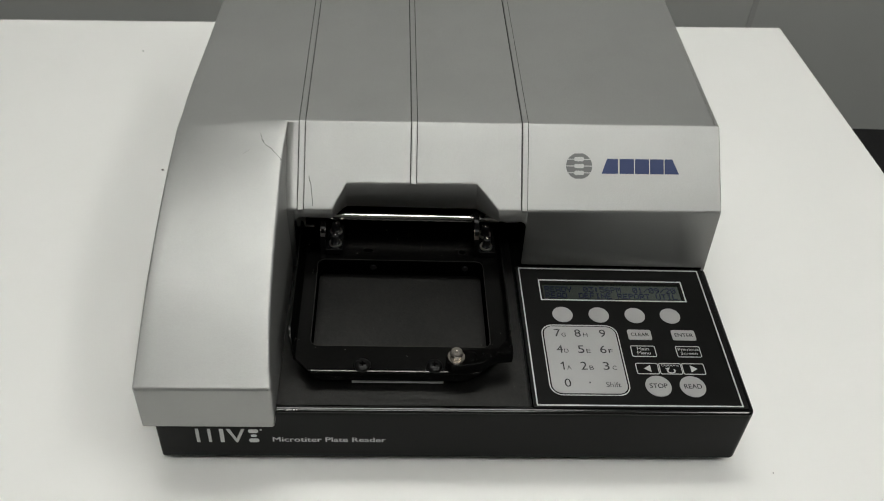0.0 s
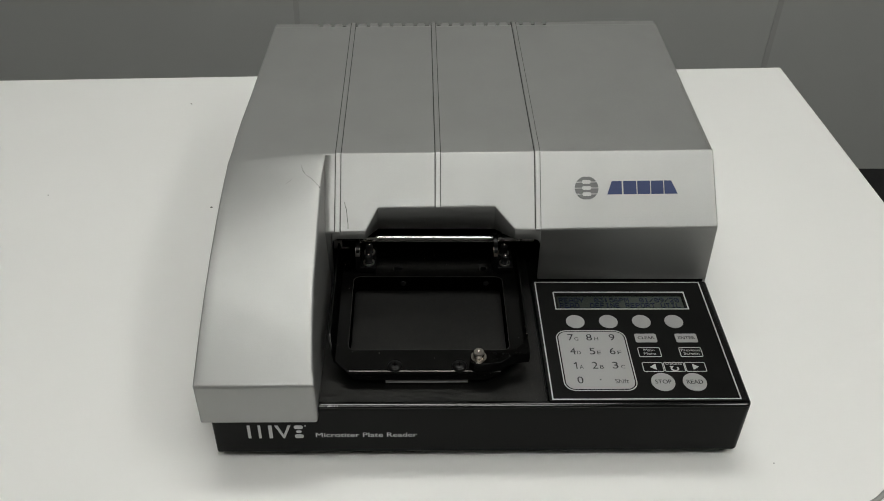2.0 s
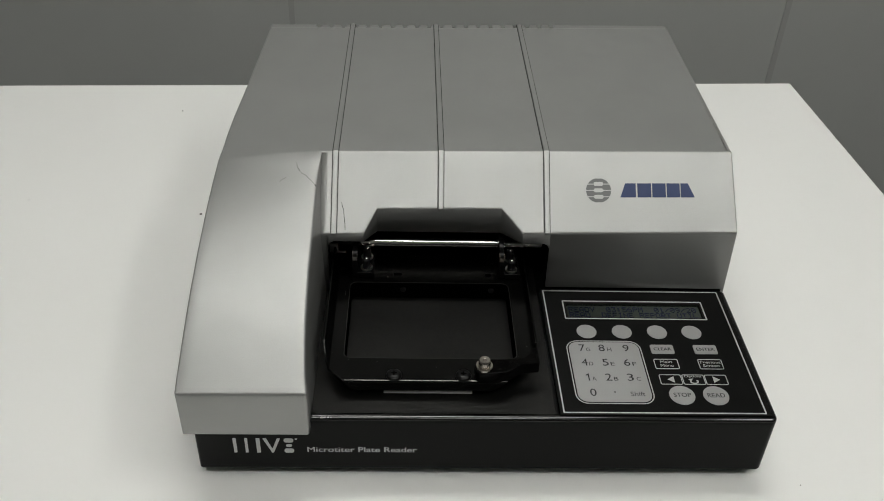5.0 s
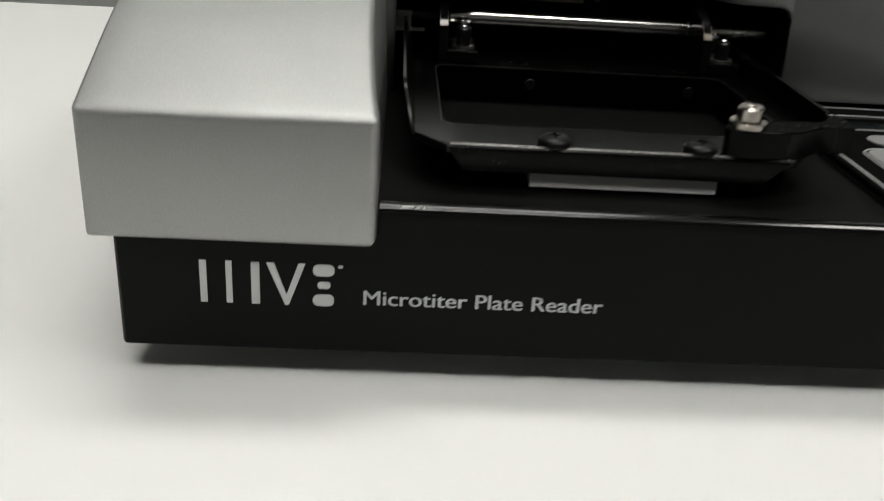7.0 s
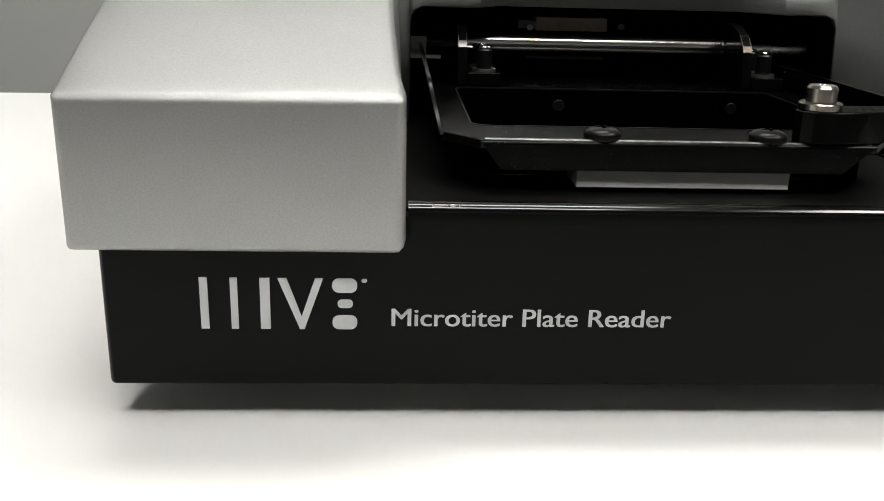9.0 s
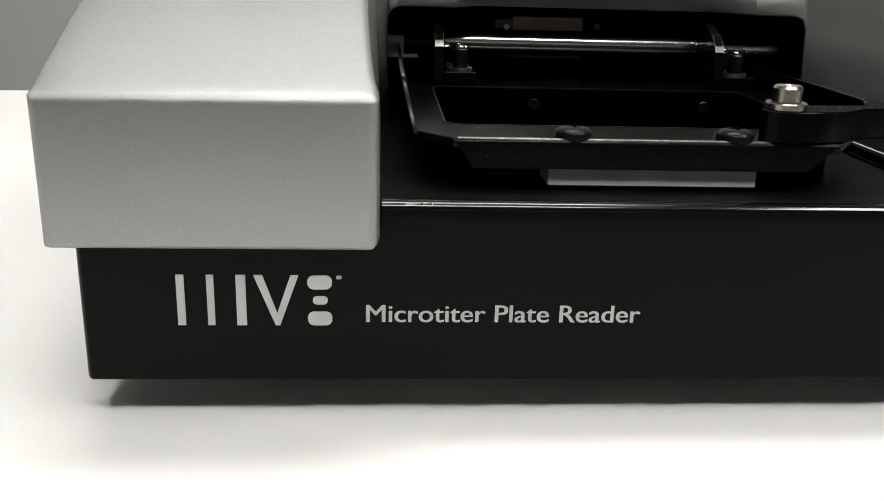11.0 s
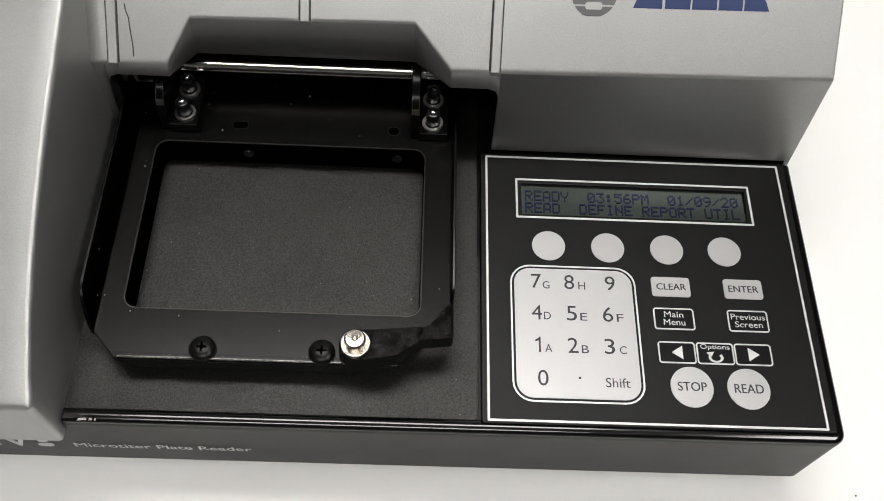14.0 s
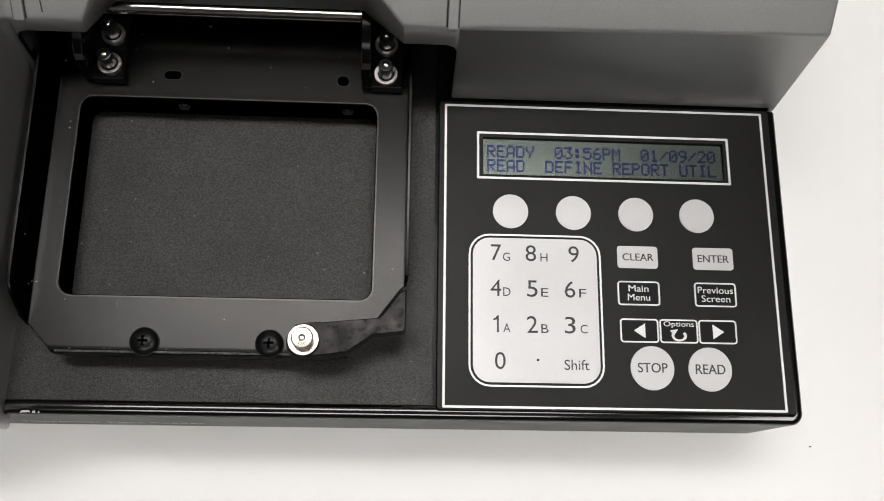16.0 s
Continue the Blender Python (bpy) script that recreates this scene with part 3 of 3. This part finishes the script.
# ---- carrier ----
def carrier():
    bm = bmesh.new()
    z0, z1 = 0.0645, 0.0669
    # plate with a window: outer and inner outline with the same number of points
    inner = round_rect(0.0842, 0.1890, 0.0385, 0.1108, 0.0045)
    k = len(inner) // 4
    outer = []
    for q in range(4):
        arc = inner[q * k:(q + 1) * k]
        for i, p in enumerate(arc):
            t = i / (k - 1)
            if q == 0:
                a, b, c = (0.1813, 0.0191), (0.1985, 0.0425), (0.2000, 0.0440)
            elif q == 1:
                a, b, c = (0.2000, 0.120), (0.2000, 0.150), (0.180, 0.150)
            elif q == 2:
                a, b, c = (0.100, 0.150), (0.0758, 0.150), (0.0758, 0.120)
            else:
                a, b, c = (0.0758, 0.034), (0.0758, 0.0288), (0.0847, 0.0191)
            u, v, s = (a, b, t * 2) if t <= 0.5 else (b, c, t * 2 - 1)
            outer.append((u[0] + (v[0] - u[0]) * s, u[1] + (v[1] - u[1]) * s))
    ring(bm, outer, inner, z0, z1)
    ob = part("carrier", bm, TRAY, reader, "black metal plate carrier, pulled out", smooth=30)
    b = ob.modifiers.new("bevel", "BEVEL")
    b.width, b.segments, b.limit_method, b.angle_limit = 0.0003, 2, "ANGLE", radians(50)
    return ob


tray = carrier()
bm = bmesh.new()
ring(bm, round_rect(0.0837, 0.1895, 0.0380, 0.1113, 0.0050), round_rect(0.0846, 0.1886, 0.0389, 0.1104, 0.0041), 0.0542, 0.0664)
part("window_lip", bm, HOLE_SHADE_LIP, tray, "turned-down black lip round the window", smooth=50)
bm = bmesh.new()
bend = [(0.0214, 0.06705), (0.0201, 0.06705)] + [(0.0201 - 0.0013 * math.sin(radians(q)), 0.06575 + 0.0013 * math.cos(radians(q))) for q in (20, 40, 60, 80, 90)] + [(0.0188, 0.0597), (0.0200, 0.0597), (0.0200, 0.0640), (0.0214, 0.0645)]
rows = []
for side in (0, 1):
    row = []
    for y, z in bend:
        drop = max(0.0, 0.0668 - z) / 0.0071
        x = (0.0832 + (0.0214 - y) * 0.58 + 0.0050 * drop) if side == 0 else (0.1830 - (0.0214 - y) * 0.65 - 0.0078 * drop)
        row.append(bm.verts.new((x, y, z)))
    rows.append(row)
for i in range(len(bend)):
    j = (i + 1) % len(bend)
    bm.faces.new((rows[0][i], rows[0][j], rows[1][j], rows[1][i]))
for row in rows:
    bm.faces.new(row)
part("front_flange", bm, FLANGE, tray, "bent-down glossy front flange with worn specks", smooth=45)
# pale strip paints the highlight that runs along the bend
bm = bmesh.new()
prism(bm, [(0.01905, 0.0664), (0.0194, 0.0669), (0.0200, 0.06716), (0.0200, 0.0664)], 0.0858, 0.1800, "x")
part("bend_edge", bm, BEND_GLINT, tray, "pale speckled line standing in for the flange bend's highlight", smooth=60)
# lighter ring paints the highlight on the window's edge
bm = bmesh.new()
ring(bm, round_rect(0.0838, 0.1894, 0.0381, 0.1112, 0.0049), round_rect(0.0842, 0.1890, 0.0385, 0.1108, 0.0045), 0.0660, 0.06702)
part("window_edge", bm, RIM, tray, "thin lighter line painted as the window edge's highlight", smooth=50)


def side_flange(pts, x, lean):
    """An upright edge plate that leans outwards a little."""
    bm = bmesh.new()
    prism(bm, pts, -0.0006, 0.0006, "x")
    for v in bm.verts:
        v.co.x += x + (v.co.z - 0.0665) * lean
    return part("side_flange", bm, TRAY, tray, "upright black side flange with a worn tip", bevel=0.0003)


side_flange([(0.0280, 0.0660), (0.0300, 0.0700), (0.0365, 0.0768), (0.0395, 0.0786), (0.0430, 0.0790), (0.1190, 0.0795), (0.1500, 0.0795), (0.1500, 0.0645), (0.0310, 0.0645)], 0.0757, -0.24)
side_flange([(0.0440, 0.0660), (0.0445, 0.0700), (0.0462, 0.0736), (0.0490, 0.0742), (0.1190, 0.0745), (0.1500, 0.0745), (0.1500, 0.0645), (0.0440, 0.0645)], 0.2002, 0.06)
part("under_block", boxes((0.1086, 0.1613, 0.0206, 0.0330, 0.0553, 0.0645)), BLOCK, tray, "dull grey block under the carrier")
for sx in (0.1146, 0.1556):
    bm = bmesh.new()
    lathe(bm, sx, 0.0231, [(0.0046, 0.0669), (0.0047, 0.0681), (0.0045, 0.0685), (0.0036, 0.0692), (0.0024, 0.0696), (0.0012, 0.0697)], 28)
    part("screw", bm, SCREW, tray, "black cross-recessed screw")
    # raised black bars stand in for the shaded cross recess
    part("screw_recess_shade", boxes((sx - 0.0017, sx + 0.0017, 0.0227, 0.0235, 0.0685, 0.06980)), HOLE_SHADE_LIP, tray)
    part("screw_recess_shade", boxes((sx - 0.0004, sx + 0.0004, 0.0214, 0.0248, 0.0685, 0.06983)), HOLE_SHADE_LIP, tray)
for px in (0.119, 0.178):
    bm = bmesh.new()
    prism(bm, disc_pts(px, 0.0615, 0.0019, 20), 0.1094, 0.1106, "y")
    part("spring_plunger", bm, BOLT, tray, "small dark plunger in the back wall of the window", smooth=30, bevel=0.0003)
# catch lever and its knob
bm = bmesh.new()
lever = [(0.1618, 0.0240), (0.1620, 0.0205), (0.1646, 0.0183), (0.1690, 0.0178), (0.1750, 0.0185), (0.1815, 0.0196), (0.1900, 0.0258), (0.2003, 0.0270), (0.2008, 0.0278), (0.2006, 0.0412), (0.1990, 0.0400), (0.1935, 0.0322), (0.1915, 0.0312), (0.1730, 0.0294), (0.1690, 0.0293), (0.1645, 0.0284)]
prism(bm, lever, 0.0670, 0.0748)
catch = part("catch_lever", bm, LEVER, tray, "black catch lever with scuffed top", bevel=0.0007)
bm = bmesh.new()
lathe(bm, 0.1675, 0.0232, [(0.0048, 0.0748), (0.0051, 0.0750), (0.0051, 0.0763), (0.0049, 0.0766), (0.0036, 0.0766), (0.0036, 0.0800), (0.0031, 0.0807), (0.0012, 0.0808), (0.0009, 0.0805), (0.0005, 0.0803)], 40)
top = bmesh.new()
mid = (0.1830, 0.0262)
prism(top, [(mid[0] + (x - mid[0]) * 0.955, mid[1] + (y - mid[1]) * 0.93) for x, y in lever], 0.0746, 0.07486)
part("worn_top", top, LEVERTOP, catch, "scuffed grey top face")
part("knob", bm, KNOB, tray, "polished steel knob with a stepped rim", smooth=20)


def slot_mark(x0, x1, y, r):
    bm = bmesh.new()
    pts = [(x1 + r * math.cos(radians(a)), y + r * math.sin(radians(a))) for a in range(-90, 91, 18)] + [(x0 - r * math.cos(radians(a)), y - r * math.sin(radians(a))) for a in range(-90, 91, 18)]
    prism(bm, pts, 0.0660, 0.06705)
    # lighter ring paints the glint on the hole's edge
    rim = bmesh.new()
    wide = [(px + (0.00022 if px > (x0 + x1) / 2 else -0.00022), py + (0.00022 if py > y else -0.00022)) for px, py in pts]
    ring(rim, wide, pts, 0.0664, 0.06700)
    part("hole_rim", rim, BOLT, tray, "thin lighter rim painted as the hole's edge highlight")
    # no opening is cut: a black cap paints the hole's shade
    return part("hole_shade", bm, HOLE_SHADE_LIP, tray, "black cap painted as the shade of a hole")


slot_mark(0.1140, 0.1168, 0.1197, 0.0016)
slot_mark(0.1761, 0.1765, 0.1195, 0.0019)


def bracket(x_plate, bolt_x, bolt_y, worn):
    """An upright bearing plate with a foot that carries two bolts."""
    bm = bmesh.new()
    prism(bm, [(0.1165, 0.0670), (0.1170, 0.0760), (0.1195, 0.0815), (0.1235, 0.0850), (0.1300, 0.0876), (0.1370, 0.0884), (0.1450, 0.0884), (0.1470, 0.0670)], x_plate - 0.0017, x_plate + 0.0017, "x")
    part("bearing_plate", bm, LEVER, tray, "black upright bearing plate", bevel=0.0004)
    bm = bmesh.new()
    prism(bm, [(0.1186, 0.0788), (0.1198, 0.0808), (0.1228, 0.0834), (0.1234, 0.0829), (0.1205, 0.0800), (0.1192, 0.0786)], x_plate - 0.0015, x_plate + 0.0015, "x")
    bmesh.ops.translate(bm, verts=bm.verts, vec=(0, -0.0004, 0.0006))
    part("worn_edge", bm, worn, tray, "bare metal edge of the bearing plate")
    part("bracket_foot", boxes((x_plate + 0.0016, x_plate + 0.0128, 0.1155, 0.1400, 0.0670, 0.0712)), LEVER, tray, "", bevel=0.0004)
    for by in (bolt_y, bolt_y + 0.0117):
        bm = bmesh.new()
        ring(bm, disc_pts(bolt_x, by, 0.0041, 28), disc_pts(bolt_x, by, 0.0030, 28), 0.0712, 0.0722)
        part("washer", bm, ZINC, tray, "bright steel washer", smooth=30)
        bm = bmesh.new()
        lathe(bm, bolt_x, by, [(0.0026, 0.0722), (0.0026, 0.0782), (0.0023, 0.0786), (0.0019, 0.0787), (0.0018, 0.0790)], 24)
        part("bolt", bm, BOLT, tray, "dark steel bolt", smooth=30)
        bm = bmesh.new()
        lathe(bm, bolt_x, by, [(0.0013, 0.0787), (0.0013, 0.0792), (0.0009, 0.0796), (0.0004, 0.0797)], 20)
        part("bolt_tip", bm, STEEL, tray, "bright steel bolt tip", smooth=50)


bracket(0.0867, 0.0943, 0.1212, WORN)
bracket(0.1848, 0.1917, 0.1206, BARE)

# guide rod and the parts deep in the housing
ROD_Y, ROD_Z = 0.1400, 0.0792
bm = bmesh.new()
prism(bm, disc_pts(ROD_Y, ROD_Z, 0.0031, 32), 0.0895, 0.1825, "x")
rod = part("guide_rod", bm, STEEL, reader, "polished steel guide rod", bevel=0.0003)
bm = bmesh.new()
prism(bm, disc_pts(ROD_Y, ROD_Z, 0.0022, 24), 0.0690, 0.0895, "x")
part("rod_end", bm, BOLT, rod, "dark thinner rod end")
bm = bmesh.new()
prism(bm, disc_pts(ROD_Y, ROD_Z, 0.0026, 24), 0.1825, 0.2140, "x")
part("rod_end", bm, BRUSHED, rod, "thinner rod end")
# added liner, black to give the opening its deep shade
bm = bmesh.new()
prism(bm, [(0.0670, 0.1320), (0.0690, 0.1320), (0.0690, 0.2620), (0.2182, 0.2620), (0.2182, 0.1330), (0.2200, 0.1330), (0.2200, 0.2660), (0.0670, 0.2660)], 0.0540, 0.0980)
inside = part("black_liner", bm, SHELL_IN, reader, "black liner added to keep the opening dark")
part("sensor_block", boxes((0.1190, 0.1470, 0.1700, 0.1800, 0.0818, 0.0868)), WARM, inside, "dull metal block deep in the housing")
part("sensor_step", boxes((0.1120, 0.1190, 0.1706, 0.1800, 0.0824, 0.0856)), DULL, inside, "darker step at the end of the metal block")
bm = bmesh.new()
prism(bm, disc_pts(0.1164, 0.0828, 0.0011, 20), 0.1692, 0.1705, "y")
part("sensor_screw", bm, BRUSHED, inside, "small bright screw in the metal block")
bm = bmesh.new()
prism(bm, disc_pts(0.1527, 0.0838, 0.0012, 20), 0.1692, 0.1705, "y")
part("sensor_peg", bm, DULL, inside, "small dull peg beside the metal block")
part("sensor_stay", boxes((0.1230, 0.1360, 0.1750, 0.2620, 0.0710, 0.0840)), SHELL_IN, inside)
part("sensor_rail", boxes((0.1155, 0.1465, 0.1690, 0.1750, 0.0710, 0.0719)), DULL, inside, "thin metal rail deep in the housing")
part("side_pin", boxes((0.0690, 0.0800, 0.1340, 0.1352, 0.0738, 0.0750)), ZINC, inside, "small metal pin")
part("side_tab", boxes((0.0690, 0.0748, 0.1330, 0.1342, 0.0750, 0.0815)), BLOCK, inside, "grey tab at the side of the opening")

# ---- control panel ----
def panel():
    bm = bmesh.new()
    z0, z1 = 0.0526, 0.0570
    outer = round_rect(0.2118, 0.3372, 0.0031, 0.1180, 0.0012)
    inner = round_rect(0.2282, 0.3184, 0.0893, 0.1036, 0.0004)
    ring(bm, outer, inner, z0, z1)
    return part("control_panel", bm, PANEL, reader, "black control panel with silver keys and a two-line display", smooth=30, bevel=0.0006)


pan = panel()
TOP = 0.0570


def line_frame(name, x0, x1, y0, y1, w, mat, r=0.0005, lift=0.0002, label=""):
    bm = bmesh.new()
    ring(bm, round_rect(x0, x1, y0, y1, r), round_rect(x0 + w, x1 - w, y0 + w, y1 - w, max(r - w, 0.0002)), TOP - 0.0005, TOP + lift)
    return part(name, bm, mat, pan, label, smooth=30)


def key(x0, x1, y0, y1, r, mat, label, lift=0.0003):
    bm = bmesh.new()
    prism(bm, round_rect(x0, x1, y0, y1, r), TOP - 0.0005, TOP + lift)
    return part("key", bm, mat, pan, label, smooth=30)


def round_key(x, y, r, label):
    bm = bmesh.new()
    prism(bm, disc_pts(x, y, r, 48), TOP - 0.0005, TOP + 0.0003)
    return part("key", bm, KEYGREY, pan, label, smooth=30)


line_frame("border_line", 0.2138, 0.3342, 0.0040, 0.1165, 0.0008, PRINT, label="white printed border line")
line_frame("display_frame", 0.2258, 0.3205, 0.0873, 0.1058, 0.0008, PRINT, label="white printed frame round the display")
screen = part("display", boxes((0.2280, 0.3186, 0.0891, 0.1038, 0.0527, 0.0556)), LCD, pan, "green-grey liquid crystal display")
GLYPHS = {  # five-by-seven dot letters, a digit in base 32 for each row from the top
    "R": "uhhukih", "E": "vgguggv", "A": "ehhhvhh", "D": "uhhhhhu", "Y": "hhha444", "0": "ehjlphe", "3": "v2421he", ":": "0cc0cc0", "5": "vgu11he", "6": "68guhhe", "P": "uhhuggg", "M": "hrllhhh", "1": "4c4444e", "/": "01248g0", "9": "ehhf12c", "2": "eh1248v", "F": "vgguggg", "I": "e44444e", "N": "hhpljhh", "O": "ehhhhhe", "T": "v444444", "U": "hhhhhhe", "L": "ggggggv"}
dots = bmesh.new()
for row, words in enumerate(("READY  03:56PM  01/09/20", "READ  DEFINE REPORT UTIL")):
    for col, ch in enumerate(words):
        for r, digit in enumerate(GLYPHS.get(ch, "0000000")):
            for c in range(5):
                if int(digit, 32) >> (4 - c) & 1:
                    x, y = 0.2297 + col * 0.00361 + c * 0.00062, 0.10110 - row * 0.0056 - r * 0.00068
                    vs = [dots.verts.new(p) for p in ((x, y, 0.0558), (x + 0.0006, y, 0.0558), (x + 0.0006, y - 0.00066, 0.0558), (x, y - 0.00066, 0.0558))]
                    dots.faces.new(vs)
part("display_text", dots, LCDINK, pan, "two lines of dark blue dot letters")
for x in (0.2380, 0.2610, 0.2840, 0.3066):
    round_key(x, 0.0749, 0.0064, "round blank silver key")
bm = bmesh.new()
ring(bm, round_rect(0.2228, 0.2704, 0.0114, 0.0662, 0.0075), round_rect(0.2234, 0.2698, 0.0120, 0.0656, 0.0069), TOP - 0.0005, TOP + 0.0002)
part("pad_outline", bm, PRINT, pan, "white outline round the number pad", smooth=30)
key(0.2243, 0.2689, 0.0129, 0.0647, 0.0060, KEYGREY, "silver number pad field")
LEG = TOP + 0.00045
for s, x, y in (("7", 0.2326, 0.0592), ("8", 0.2451, 0.0592), ("9", 0.2606, 0.0592), ("4", 0.2324, 0.0462), ("5", 0.2454, 0.0462), ("6", 0.2589, 0.0462),
                ("1", 0.2324, 0.0333), ("2", 0.2452, 0.0333), ("3", 0.2586, 0.0333), ("0", 0.2338, 0.0204)):
    if s == "1":
        bm = bmesh.new()
        prism(bm, [(x + 0.0003, y - 0.0030), (x + 0.0010, y - 0.0030), (x + 0.0010, y + 0.0030), (x + 0.0005, y + 0.0030), (x - 0.0002, y + 0.0022), (x - 0.0010, y + 0.0018), (x - 0.0010, y + 0.0012), (x + 0.0003, y + 0.0016)], TOP, LEG)
        part("legend", bm, INK, pan, "black printed numeral")
        continue
    lettering("legend", s, x, y, LEG, 0.0060, 0.0038, INK, pan, label="black printed numeral")
for s, x, y in (("G", 0.2363, 0.0577), ("H", 0.2498, 0.0578), ("D", 0.2363, 0.0449), ("E", 0.2498, 0.0449), ("F", 0.2634, 0.0449), ("A", 0.2362, 0.0319), ("B", 0.2496, 0.0319), ("C", 0.2635, 0.0320)):
    lettering("legend", s, x, y, LEG, 0.0031, 0.0026, INK, pan, label="small black printed letter")
lettering("legend", "Shift", 0.2606, 0.0193, LEG, 0.0036, 0.0088, INK, pan, label="black printed word")
bm = bmesh.new()
box(bm, 0.2466, 0.2474, 0.0204, 0.0212, TOP, LEG)
part("legend", bm, INK, pan, "black printed dot")
key(0.2765, 0.2912, 0.0546, 0.0628, 0.0012, KEYGREY, "silver clear key")
key(0.3041, 0.3189, 0.0546, 0.0628, 0.0012, KEYGREY, "silver enter key")
lettering("legend", "CLEAR", 0.2839, 0.0587, LEG, 0.0027, 0.0112, INK, pan, bold=0.00012)
lettering("legend", "ENTER", 0.3115, 0.0587, LEG, 0.0027, 0.0114, INK, pan, bold=0.00012)


def dark_key(x, y, w, h, label):
    key(x - w / 2, x + w / 2, y - h / 2, y + h / 2, 0.0012, DARKKEY, label, lift=0.00015)
    line_frame("key_outline", x - w / 2, x + w / 2, y - h / 2, y + h / 2, 0.0005, PRINT, r=0.0012, lift=0.0003)


dark_key(0.2837, 0.0454, 0.0152, 0.0088, "black main menu key with a white outline")
dark_key(0.3115, 0.0454, 0.0152, 0.0088, "black previous screen key with a white outline")
lettering("legend", "Main", 0.2836, 0.0471, LEG, 0.0024, 0.0072, PRINT, pan)
lettering("legend", "Menu", 0.2836, 0.0439, LEG, 0.0024, 0.0080, PRINT, pan)
lettering("legend", "Previous", 0.3115, 0.0470, LEG, 0.0024, 0.0128, PRINT, pan)
lettering("legend", "Screen", 0.3115, 0.0439, LEG, 0.0024, 0.0104, PRINT, pan)
for x, lab in ((0.2833, "black left arrow key with a white outline"), (0.2974, "black options key with a white outline"), (0.3114, "black right arrow key with a white outline")):
    dark_key(x, 0.0319, 0.0137, 0.0085, lab)
for x, d in ((0.2833, -1), (0.3116, 1)):
    bm = bmesh.new()
    prism(bm, [(x + d * 0.0020, 0.0319), (x - d * 0.0020, 0.0345), (x - d * 0.0020, 0.0293)][::d], TOP, LEG)
    part("arrow", bm, PRINT, pan, "white printed arrow")
lettering("legend", "Options", 0.2974, 0.0342, LEG, 0.0024, 0.0108, PRINT, pan)
bm = bmesh.new()
arc = [radians(a) for a in range(-215, 41, 15)]
ro, ri = 0.0027, 0.0018
outer_pts = [(0.2974 + 1.0 * ro * math.cos(a), 0.0303 + 0.75 * ro * math.sin(a)) for a in arc]
inner_pts = [(0.2974 + 1.0 * ri * math.cos(a), 0.0303 + 0.75 * ri * math.sin(a)) for a in reversed(arc)]
for i in range(len(arc) - 1):
    j = len(arc) - 1 - i
    prism(bm, [outer_pts[i], outer_pts[i + 1], inner_pts[j - 1], inner_pts[j]], TOP, LEG)
prism(bm, [(0.2942, 0.0322), (0.2970, 0.0326), (0.2956, 0.0304)], TOP, LEG)
part("arrow", bm, PRINT, pan, "white printed turning arrow")
round_key(0.2872, 0.0187, 0.0077, "round silver stop key")
round_key(0.3077, 0.0186, 0.0077, "round silver read key")
lettering("legend", "STOP", 0.2872, 0.0188, LEG, 0.0034, 0.0105, INK, pan, bold=0.00010)
lettering("legend", "READ", 0.3077, 0.0186, LEG, 0.0034, 0.0105, INK, pan, bold=0.00010)
